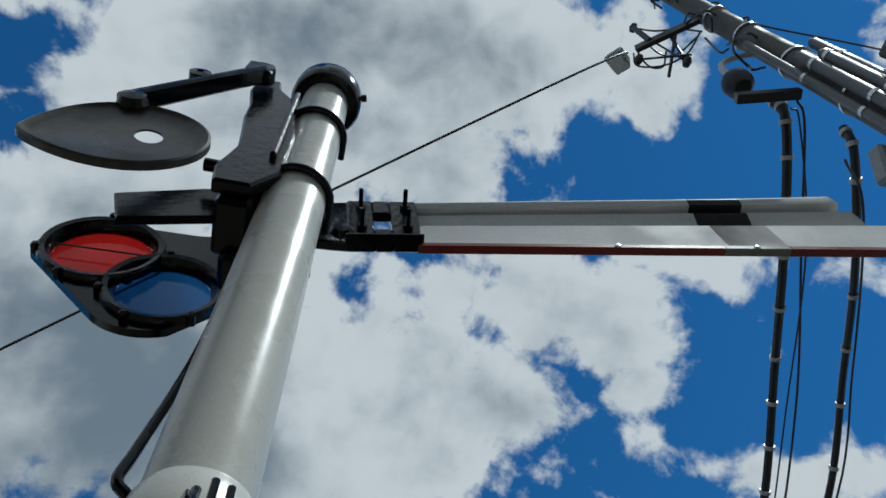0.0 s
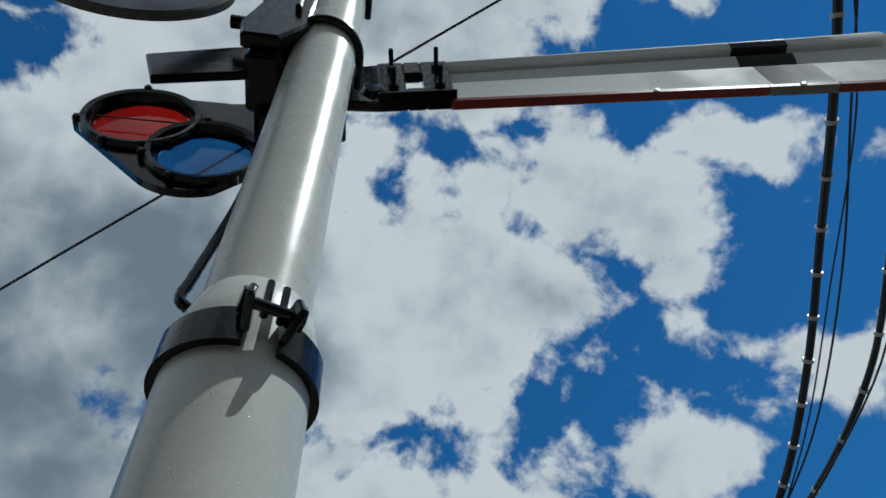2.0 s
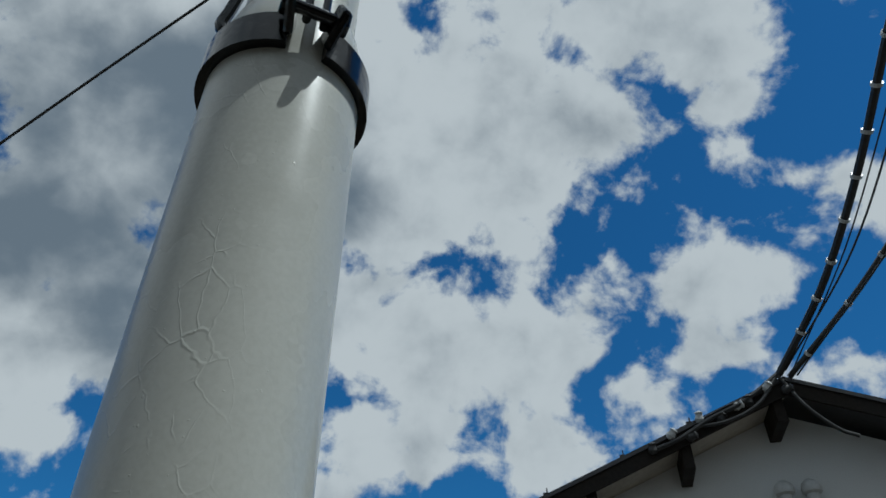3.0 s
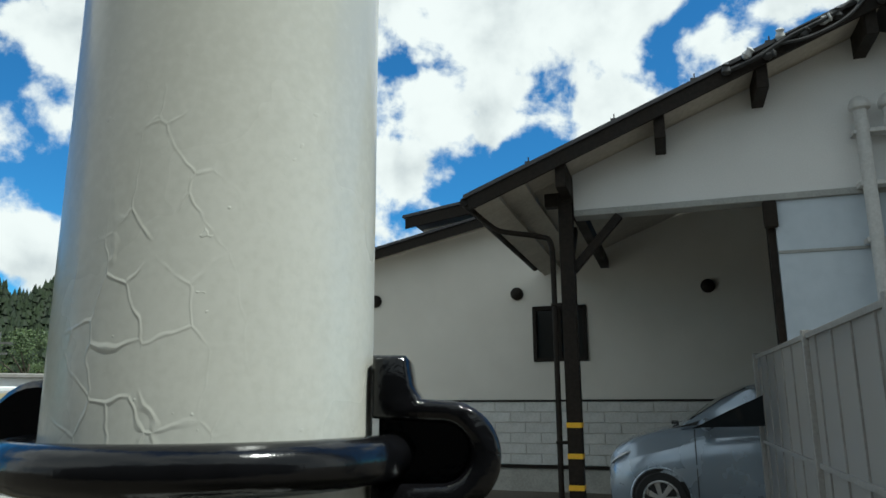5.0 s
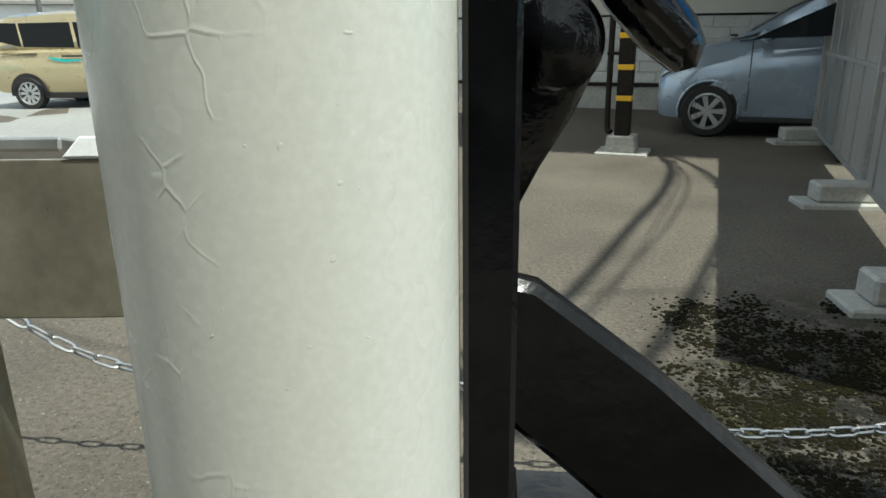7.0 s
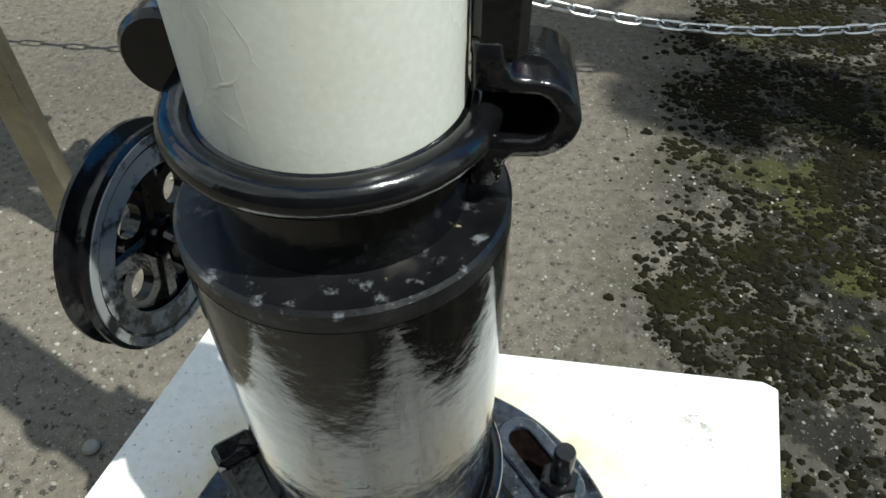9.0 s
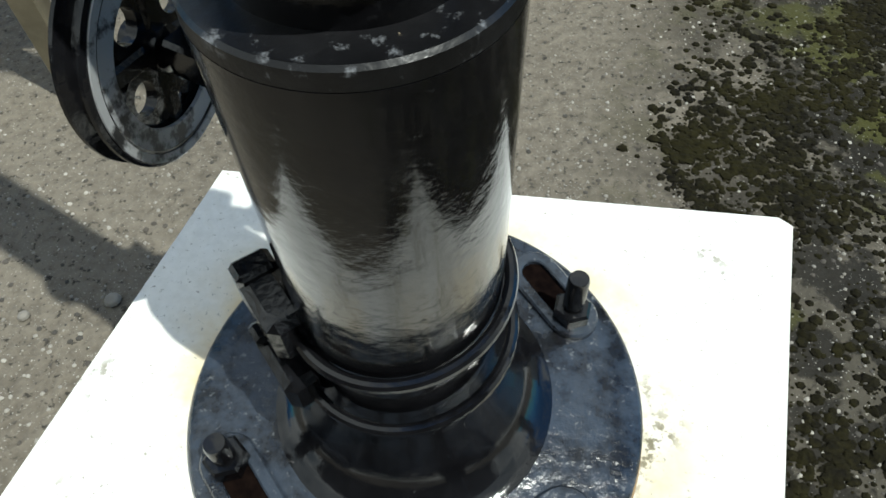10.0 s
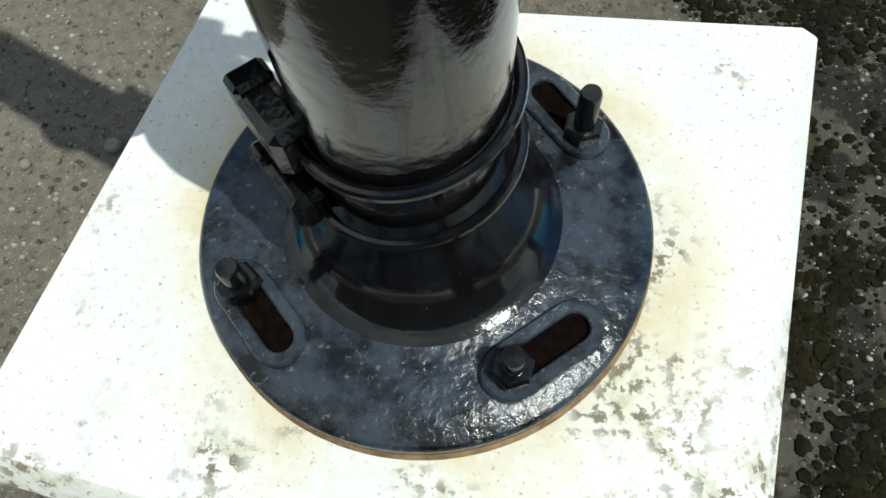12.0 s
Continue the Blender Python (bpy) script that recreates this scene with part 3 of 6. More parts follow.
def flange_plate():
    """A round plate that carries on from the flare, with a worn edge."""
    vs, fs = lathe([(0.134, 0.3255), (0.146, 0.3228), (0.16, 0.321), (0.19, 0.317), (0.218, 0.3135), (0.2222, 0.3105), (0.2228, 0.306), (0.2228, 0.289), (0.220, 0.2852)], 128)
    return vs, fs[:-2]


sig("flange", flange_plate(), FLANGE, "round black flange with pale flecks and a painted blue-grey sky sheen", angle=50)
sig("flange_joint", lathe([(0.2205, 0.2853), (0.2265, 0.2853), (0.2245, 0.290), (0.2225, 0.2925)], 96), material("rust_line", (0.10, 0.06, 0.03), (0.30, 0.20, 0.10), rough=0.9, grain=60, bump=0.6, depth=0.004), "rust-stained joint")
# near-black with a rusty tinge: the shade of a deep slot put into colour
SLOT_DARK = material("slot_shade_with_rust", (0.003, 0.002, 0.002), (0.008, 0.005, 0.004), rough=1.0, grain=90, bump=0.5, spec=0.0)
# slot ends (bolt end first)
SLOTS = [((-0.166, -0.079), (-0.124, -0.129)), ((0.084, -0.154), (0.142, -0.112)), ((0.157, 0.090), (0.119, 0.142)), ((-0.085, 0.155), (-0.14, 0.112))]
for ((ax, ay), (bx, by)), stud in zip(SLOTS, (0.374, 0.372, 0.394, 0.37)):
    a, b = Vector((ax, ay)), Vector((bx, by))
    d = (b - a).normalized()
    ang = math.degrees(math.atan2(d.y, d.x))
    L = (b - a).length
    zt = 0.3215

    def stadium(r, n=12):
        return arc(L, 0, r, -90, 90, n) + arc(0, 0, r, 90, 270, n)
    outer, inner = stadium(0.0265), stadium(0.0135)
    n = len(outer)
    vs, fs = [], []
    for pts, z in ((outer, -0.006), (outer, 0.0), (stadium(0.0265), 0.004), (stadium(0.0245), 0.0065), (stadium(0.015), 0.006), (inner, 0.0045), (inner, -0.012)):
        vs += [(x, y, z) for x, y in pts]
    for j in range(6):
        for i in range(n):
            fs.append((j * n + i, j * n + (i + 1) % n, (j + 1) * n + (i + 1) % n, (j + 1) * n + i))
    m = pose(a.x, a.y, zt, 0, 0, ang)
    pad = sig("slotted_washer", moved((vs, fs), m), FLANGE)
    # a flat face just under the plate; its black stands for shaded depth
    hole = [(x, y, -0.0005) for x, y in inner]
    wpart("slot", moved((hole, [tuple(range(n))]), m), SLOT_DARK, pad, "slot face coloured near-black for the shade in its depth, tinged with rust")
    bolt = sig("anchor_bolt", moved(lathe([(0.0108, 0.285), (0.0108, stud - 0.004), (0.0095, stud - 0.0005), (0.0, stud)], 20), pose(a.x + d.x * 0.002, a.y + d.y * 0.002, 0.0)), BLACK)
    wpart("nut", moved(hexnut(0.0205, 0.020), pose(a.x + d.x * 0.002, a.y + d.y * 0.002, 0.3225, 0, 0, 17)), BLACK_ROUGH, bolt)

# two wire loops with a clip at the foot of the sleeve
for z, r, tilt in ((0.521, 0.0838, 4), (0.451, 0.0885, 3)):
    pts = [(r * math.cos(t), r * math.sin(t), z + 0.012 * math.sin(t + 1.2)) for t in [2 * math.pi * i / 64 for i in range(64)]]
    sig("wire_loop", tube(pts, 0.0052, 10, True), BLACK)
for z0, z1, off in ((0.488, 0.538, 0.0), (0.425, 0.468, 0.012)):
    clip = join(moved(box(-0.036, -0.016, z0, 0.036, 0.016, z1, 0.007), pose(-0.088 - 0.004, -0.022 - off, 0, 0, 0, -52)),
                moved(box(-0.034, -0.016, z1 - 0.022, -0.012, 0.016, z1 + 0.006, 0.004), pose(-0.092, -0.022 - off, 0, 0, 0, -52)))
    sig("loop_clip", clip, BLACK_ROUGH)


def u_bolt(z, r, rod, back):
    """A rod bent round the front of the post, with straight legs running back."""
    pts = [(-r, back, z)] + [(-r, back * k / 3, z) for k in (2, 1)]
    pts += [(r * math.cos(radians(a)), r * math.sin(radians(a)), z) for a in range(180, 361, 7)]
    pts += [(r, back * k / 3, z) for k in (1, 2, 3)]
    return tube(pts, rod, 16)


# upper and lower clamp of the lever frame
for z in (1.305, 0.838):
    ub = sig("u_bolt", u_bolt(z, 0.0655, 0.0078, 0.055), BLACK)
    wpart("lug", moved(lathe([(0.0, -0.012), (0.020, -0.012), (0.022, -0.008), (0.022, 0.012), (0.019, 0.016), (0, 0.016)], 28), pose(-0.078, 0.034, z + 0.006, 90, 0, 0)), BLACK_ROUGH, ub)
    outer = [(0.0585, z + 0.035), (0.0700, z + 0.035), (0.0712, z + 0.0335), (0.0725, z + 0.0245), (0.0755, z + 0.0195)]
    outer += arc(0.0849, z, 0.019, 92, -92, 22) + [(0.0770, z - 0.0192), (0.0742, z - 0.0215), (0.0728, z - 0.026), (0.0724, z - 0.0325), (0.0695, z - 0.0355), (0.0585, z - 0.0355)]
    slot = [(0.0585, z - 0.0095), (0.0790, z - 0.0095)] + arc(0.0825, z + 0.001, 0.0105, -88, 88, 14) + [(0.0790, z + 0.0115), (0.0585, z + 0.013)]
    hook = sig("clamp_hook", prism(outer + slot, -0.013, 0.034, 0.002), BLACK_ROUGH, "curled black casting at the clamp", angle=60)
    wpart("hook_core", prism([(0.0590, z - 0.011), (0.0790, z - 0.011)] + arc(0.0825, z + 0.001, 0.0125, -85, 85, 10) + [(0.0790, z + 0.013), (0.0590, z + 0.014)], 0.010, 0.031), BLACK_ROUGH, hook)
    wpart("hook_boss", box(0.0725, 0.006, z - 0.0300, 0.0800, 0.030, z - 0.0180, 0.003), BLACK_ROUGH, hook)
sig("lever_frame_bar", join(box(0.0585, -0.004, 0.868, 0.0775, 0.006, 1.276, 0.002), box(0.0585, 0.006, 0.868, 0.066, 0.055, 1.276, 0.002)), BLACK, "flat black bar")
sig("frame_foot", join(box(0.058, -0.012, 0.862, 0.080, 0.03, 0.905, 0.004), moved(lathe([(0, -0.01), (0.013, -0.01), (0.015, -0.006), (0.015, 0.01), (0, 0.012)], 24), pose(0.078, 0.03, 0.893, 90, 0, 0))), BLACK_ROUGH)
# balance lever with its boss
lever_out = [(0.070, 1.262), (0.078, 1.243), (0.100, 1.215), (0.120, 1.188), (0.1385, 1.166), (0.1425, 1.157), (0.140, 1.149), (0.133, 1.147),
             (0.122, 1.155), (0.108, 1.170), (0.100, 1.182), (0.092, 1.182), (0.085, 1.190), (0.078, 1.206), (0.070, 1.212)]
lever = sig("lever_arm", prism(lever_out, 0.026, 0.050, 0.0055), BLACK_ROUGH, angle=75)
wpart("rib", tube(smooth_path([(0.078, 0.025, 1.214), (0.086, 0.024, 1.199), (0.092, 0.024, 1.193), (0.101, 0.024, 1.190)], 5), 0.0035, 8), BLACK, lever)
wpart("rib", tube([(0.108, 0.025, 1.184), (0.122, 0.025, 1.170), (0.135, 0.025, 1.158)], 0.0038, 8), BLACK, lever)
boss = sig("pivot_boss", moved(lathe([(0.0, -0.014), (0.010, -0.0135), (0.014, -0.010), (0.018, -0.0095), (0.0225, -0.006), (0.0235, 0.0), (0.0235, 0.03), (0, 0.03)], 40), pose(0.0885, 0.032, 1.158, -90, 0, 0) @ Matrix.Scale(0.82, 4)), BLACK_ROUGH, angle=70)
web = [(0.070, 1.178), (0.088, 1.172), (0.106, 1.150), (0.098, 1.132), (0.086, 1.112), (0.074, 1.088), (0.070, 1.088)]
sig("pivot_web", prism(web, 0.030, 0.046, 0.006), BLACK_ROUGH, angle=75)
# long inclined bar and the leaf spring under it
dia = [(0.072, 1.066), (0.088, 1.062), (0.140, 1.022), (0.222, 0.948), (0.300, 0.885), (0.300, 0.832), (0.262, 0.853), (0.160, 0.918), (0.100, 0.975), (0.072, 1.000)]
sig("inclined_arm", prism(dia, 0.040, 0.056, 0.004), BLACK, "broad black inclined arm")
spring = sig("leaf_spring", box(0.070, 0.052, 0.902, 0.082, 0.088, 0.946, 0.002), BLACK)
for k in range(6):
    x1 = 0.173 - 0.012 * k
    zz = 0.9425 - 0.0068 * k
    pts = [(0.076, zz), (x1 - 0.03, zz - 0.001), (x1 - 0.008, zz - 0.006), (x1, zz - 0.016)] if k < 2 else [(0.076, zz), (x1 - 0.02, zz), (x1 - 0.006, zz - 0.001), (x1, zz - 0.003)]
    outl = pts + [(x, z - 0.0052) for x, z in reversed(pts)]
    wpart("leaf", prism(outl, 0.052, 0.088, 0.001), BLACK, spring)

# wire pulley
pul = sig("pulley", moved(lathe([(0.074, -0.013), (0.084, -0.013), (0.0865, -0.011), (0.0865, -0.008), (0.078, -0.002), (0.078, 0.002), (0.0865, 0.008), (0.0865, 0.011), (0.084, 0.013), (0.074, 0.013)], 64, True), pose(-0.170, 0.098, 0.655, 0, 90, 168) @ Matrix.Scale(0.955, 4)), BLACK_ROUGH, "grooved iron pulley with worn rim")
pm = pose(-0.170, 0.098, 0.655, 0, 90, 168) @ Matrix.Scale(0.955, 4)


def pulley_web():
    pr = [(0.074, -0.006), (0.074, 0.006), (0.056, 0.004), (0.056, -0.004)]
    return lathe(pr, 64, True)


wpart("flat_ring", moved(lathe([(0.075, -0.0125), (0.075, -0.009), (0.058, -0.009), (0.058, -0.0125)], 64, True), pm), CHALK, pul, "chalky worn ring")
wpart("rim_face", moved(lathe([(0.0765, -0.0145), (0.083, -0.0145), (0.083, -0.0132), (0.0765, -0.0132)], 64, True), pm), CHALK, pul, "chalky worn rim")
wpart("rear_ring", moved(pulley_web(), pm), BLACK, pul)
for k in range(4):
    a = 90 * k + 12
    wpart("spoke", moved(box(0.012, -0.008, -0.008, 0.062, 0.008, 0.006, 0.003), pm @ pose(0, 0, 0, 0, 0, a)), BLACK, pul)
    wpart("hole_ring", moved(lathe([(0.013, -0.005), (0.0225, -0.005), (0.0225, 0.004), (0.013, 0.004)], 24, True), pm @ pose(0.0385 * math.cos(radians(a + 45)), 0.0385 * math.sin(radians(a + 45)), 0)), BLACK_ROUGH, pul)
wpart("hub", moved(lathe([(0, -0.022), (0.009, -0.022), (0.010, -0.016), (0.017, -0.014), (0.018, 0.015), (0, 0.015)], 28), pm), BLACK_ROUGH, pul)
sig("pulley_bracket", join(beam((-0.15, 0.098, 0.655), (-0.065, 0.055, 0.655), 0.03, 0.03), beam((-0.07, 0.04, 0.62), (-0.07, 0.04, 0.83), 0.03, 0.014, (0, 1, 0))), BLACK)

# split clamp at the step of the post
band_r0, band_r1 = R_LOW + 0.0006, R_LOW + 0.0078
vs, fs = [], []
a0, a1, nb = -57.0, 277.0, 60
for i in range(nb + 1):
    t = radians(a0 + (a1 - a0) * i / nb)
    for r, z in ((band_r0, 2.012), (band_r1, 2.012), (band_r1, 2.045), (band_r0, 2.045)):
        vs.append((r * math.cos(t), r * math.sin(t), z))
for i in range(nb):
    for k in range(4):
        fs.append((i * 4 + k, i * 4 + (k + 1) % 4, i * 4 + 4 + (k + 1) % 4, i * 4 + 4 + k))
fs += [(3, 2, 1, 0), tuple(nb * 4 + k for k in range(4))]
band = sig("split_clamp", (vs, fs), BLACK, "black split band clamp")
for t, s in ((-83, 1), (-57, -1)):
    c, n = Vector((math.cos(radians(t)), math.sin(radians(t)), 0)), Vector((-math.sin(radians(t)), math.cos(radians(t)), 0))
    p = c * (R_LOW + 0.002)
    wpart("ear", join(beam(p + Vector((0, 0, 2.030)), p + c * 0.028 + Vector((0, 0, 2.044)), 0.007, 0.026, (0, 0, 1), 0.002)), BLACK_ROUGH, band)
e0, e1 = Vector((math.cos(radians(-83)), math.sin(radians(-83)), 0)) * 0.076, Vector((math.cos(radians(-57)), math.sin(radians(-57)), 0)) * 0.076
ax = (e1 - e0).normalized()
wpart("clamp_bolt", tube([e0 - ax * 0.006 + Vector((0, 0, 2.04)), e1 + ax * 0.006 + Vector((0, 0, 2.04))], 0.0048, 12), BLACK, band)
for p in (e0 - ax * 0.008, e1 - ax * 0.001):
    m = Matrix.Translation(p + Vector((0, 0, 2.04))) @ ax.to_track_quat("Z", "Y").to_matrix().to_4x4()
    wpart("nut", moved(hexnut(0.0105, 0.009), m), BLACK_ROUGH, band)
for x, y in ((0.019, -0.066), (0.031, -0.060)):
    wpart("pin", tube([(x, y, 2.036), (x, y, 2.074)], 0.0033, 8), BLACK, band)

# ladder hook on the far side
sig("hook_rod", tube(smooth_path([(-0.049, 0.03, 2.46), (-0.052, 0.02, 2.30), (-0.066, 0.012, 2.165), (-0.070, 0.010, 2.130), (-0.060, 0.012, 2.118), (-0.048, 0.02, 2.112)], 5), 0.0055, 10), BLACK, "bent black rod")

# head casting
for z, back in ((2.955, 0.035), (2.685, 0.05)):
    sig("u_bolt", u_bolt(z, R_UP + 0.006, 0.0062, back), BLACK)
head = [(-0.055, 2.60), (-0.108, 2.60), (-0.116, 2.65), (-0.108, 2.69), (-0.100, 2.735), (-0.108, 2.80), (-0.116, 2.86), (-0.118, 2.92), (-0.132, 3.00), (-0.130, 3.06), (-0.088, 3.08), (-0.078, 3.03), (-0.052, 2.99), (-0.035, 2.90), (-0.022, 2.80), (-0.022, 2.66)]
sig("head_bracket", prism(head, -0.052, -0.028, 0.004), BLACK_ROUGH, "black cast head bracket")
sig("head_back", join(box(-0.085, 0.045, 2.56, 0.035, 0.11, 2.93, 0.008), box(-0.10, -0.03, 2.58, -0.05, 0.06, 2.78, 0.006)), BLACK)
sig("head_side_plate", beam((-0.042, -0.044, 2.70), (-0.045, -0.044, 3.00), 0.010, 0.040, (0, 1, 0)), BLACK)
sig("head_bolt", moved(lathe([(0.0, -0.03), (0.010, -0.03), (0.010, 0.0), (0, 0.0)], 12), pose(-0.105, -0.035, 2.675, 0, 90, 0)), BLACK)
# backlight blinder: arm and pointed plate
blind = sig("blinder_arm", beam((-0.112, -0.080, 3.015), (-0.262, -0.096, 2.690), 0.014, 0.034, (0, 1, 0), 0.004), BLACK)
wpart("arm_boss", moved(lathe([(0.006, -0.010), (0.0165, -0.010), (0.018, -0.006), (0.018, 0.008), (0.006, 0.010)], 24, True), pose(-0.198, -0.093, 2.890, 90, 0, 0)), BLACK, blind)
wpart("arm_tip", moved(lathe([(0.0, -0.016), (0.018, -0.012), (0.022, 0.0), (0.0, 0.008)], 20), pose(-0.240, -0.105, 2.685, -90, 0, 0)), BLACK_ROUGH, blind)
wpart("arm_head", moved(join(lathe([(0.0, -0.018), (0.022, -0.017), (0.024, -0.012), (0.024, 0.014), (0, 0.014)], 24), box(-0.03, -0.026, -0.016, 0.02, 0.03, 0.012, 0.004)), pose(-0.118, -0.072, 3.035, -90, 0, 0)), BLACK_ROUGH, blind)


def blinder_plate():
    """A leaf-shaped disc, round at one end and pointed at the other, with a raised rim and a hole."""
    def edge(scale, n=48):
        res = []
        for i in range(n):
            t = 2 * math.pi * i / n
            x = 0.118 * math.cos(t)
            sharp = 1.0 if x > 0 else (1 - (x / 0.125) ** 2) ** 0.35
            z = 0.083 * math.sin(t) * sharp
            x = x * (1.28 if x < 0 else 1.0)
            res.append((x * scale, z * scale))
        return res
    n = 48
    hole = [(0.026 + 0.021 * math.cos(2 * math.pi * i / n), -0.004 + 0.019 * math.sin(2 * math.pi * i / n)) for i in range(n)]
    rows = [(edge(1.0), 0.004), (edge(1.0), -0.006), (edge(0.965), -0.008), (edge(0.93), -0.005), (edge(0.86), -0.001), (hole, -0.001), (hole, 0.002), (edge(0.86), 0.002)]
    vs = [(x, y, z) for pts, y in rows for x, z in pts]
    fs = []
    for j in range(len(rows)):
        for i in range(n):
            a, b, k = j * n + i, j * n + (i + 1) % n, ((j + 1) % len(rows)) * n
            fs.append((a, b, k + (i + 1) % n, k + i))
    return vs, fs


sig("blinder_plate", moved(blinder_plate(), pose(-0.212, -0.098, 2.588, 0, -24, 0) @ Matrix.Diagonal((0.85, 1.0, 1.20, 1.0))), PLATE_BACK, "faded leaf-shaped blinder plate with a round hole", angle=45)
# short stop bar
sig("stop_bar", prism([(-0.238, 2.604), (-0.213, 2.536), (-0.100, 2.583), (-0.06, 2.60), (-0.06, 2.69), (-0.130, 2.664)], -0.002, 0.012, 0.003), BLACK)
sig("stop_block", prism([(-0.126, 2.655), (-0.104, 2.715), (-0.06, 2.73), (-0.06, 2.655)], 0.0, 0.03, 0.003), BLACK_ROUGH)

# ---- arm and spectacle ----
arm_m = Matrix.Translation((0.0, 0.148, 2.790)) @ pose(0, 0, 0, 0, -4.8, -7.9)
AR, AL = 0.070, 0.232  # holder reach


def with_window(x0, z0, x1, z1, y0, y1):
    """A plate with a square window, made of four straight pieces."""
    return join(box(x0 - 0.05, y0, 0.004, x0, y1, 0.176, 0.003), box(x0, y0, 0.004, x1, y1, z0, 0.003),
                box(x0, y0, z1, x1, y1, 0.176, 0.003), box(x1, y0, 0.004, AL, y1, 0.176, 0.003))


holder = sig("blade_holder", moved(join(with_window(0.145, 0.058, 0.178, 0.122, -0.010, 0.012), prism([(-0.02, 0.03), (0.06, 0.012), (0.10, 0.006), (0.10, 0.174), (0.06, 0.17), (-0.02, 0.15)], -0.008, 0.014, 0.004)), arm_m), BLACK_ROUGH, "black blade holder with a square window")
wpart("lower_lip", moved(box(0.092, -0.028, 0.0, AL, -0.0085, 0.008, 0.002), arm_m), BLACK, holder)
for x in (0.122, 0.208):
    for z in (0.058, 0.140):
        wpart("bolt", moved(join(lathe([(0.0045, -0.005), (0.0045, 0.042), (0, 0.043)], 10), hexnut(0.0095, 0.009)), arm_m @ pose(x, -0.010, z, 90, 0, 0)), BLACK, holder)
wpart("casting_lump", moved(lathe([(0.0, -0.012), (0.016, -0.009), (0.024, 0.0), (0, 0.001)], 20), arm_m @ pose(0.085, -0.008, 0.05, -90, 0, 0)), BLACK_ROUGH, holder)

BL0, BL1 = AL - 0.01, 1.270


def blade_section(u, h, lo=0.0, hi=1.0):
    """The pressed section of the blade: y towards the viewer is negative."""
    d = 0.006 + 0.022 * u
    full = [(0.0, 0.010), (0.0, -0.008), (0.02, -0.009), (0.035, -0.007), (0.10, -0.006), (0.44, -0.006), (0.50, 0.006 + d * .5), (0.60, 0.008 + d * .6), (0.68, 0.004 + d * .3), (0.78, 0.002), (0.80, 0.016), (0.87, 0.016), (0.89, -0.006), (0.97, -0.010), (1.0, -0.009), (1.0, 0.012)]
    return [(y, z * h) for z, y in full]


def blade(u0, u1, w=0.0, tip=False):
    n = 10
    rows = []
    for i in range(n + 1):
        u = u0 + (u1 - u0) * i / n
        h = 0.168 + 0.075 * u
        sec = blade_section(u, h)
        x = BL0 + (BL1 - BL0) * u
        rows.append([(x + ((0.075 - z * 0.62) * i / n if tip else 0.0), y, z + 0.004) for y, z in sec])
    m = len(rows[0])
    vs = [p for r in rows for p in r]
    k = len(vs)
    vs += [(x, y + 0.0025, z) for x, y, z in vs]
    fs = []
    for i in range(n):
        for j in range(m - 1):
            a = i * m + j
            fs += [(a, a + 1, a + m + 1, a + m), (k + a, k + a + m, k + a + m + 1, k + a + 1)]
    return vs, fs


arm_blade = sig("arm_blade", moved(blade(0.0, 0.583), arm_m), BLADE, "white pressed arm blade, back side", angle=20)
wpart("black_stripe", moved(blade(0.583, 0.706), arm_m), ENAMEL_BLACK, arm_blade, "black enamel stripe", angle=20)
wpart("blade_end", moved(blade(0.706, 1.0, tip=True), arm_m), BLADE, arm_blade, "white blade end", angle=20)
for u0, u1, mt in ((0.0, 0.5685, ENAMEL_RED), (0.5685, 0.70, GREY_PAINT), (0.70, 1.07, ENAMEL_RED)):
    x0, x1 = BL0 + (BL1 - BL0) * u0, BL0 + (BL1 - BL0) * u1
    wpart("edge_strip", moved(box(x0, -0.0115, -0.008, x1, 0.006, 0.004, 0.001), arm_m), mt, arm_blade, "painted lower edge")
for x in (0.60, 0.885):
    wpart("rivet", moved(lathe([(0.0, -0.003), (0.005, -0.0025), (0.0065, 0.0), (0, 0.001)], 14), arm_m @ pose(x, -0.0115, -0.002, -90, 0, 0)), STEEL, arm_blade)

SY, SZ, SX = 0.158, 0.052, -0.018
spect_out = arc(-0.270 + SX, 2.640 + SZ, 0.099, 75, 195, 14) + arc(-0.168 + SX, 2.555 + SZ, 0.094, 225, 300, 10) + [(-0.06, 2.57 + SZ), (-0.03, 2.62 + SZ), (-0.02, 2.74 + SZ), (-0.06, 2.77 + SZ), (-0.16, 2.74 + SZ)]


LENSES = [(-0.270 + SX, 2.648 + SZ, 0.076, RED_GLASS, "red signal glass with a crack"), (-0.152 + SX, 2.566 + SZ, 0.072, BLUE_GLASS, "blue signal glass")]


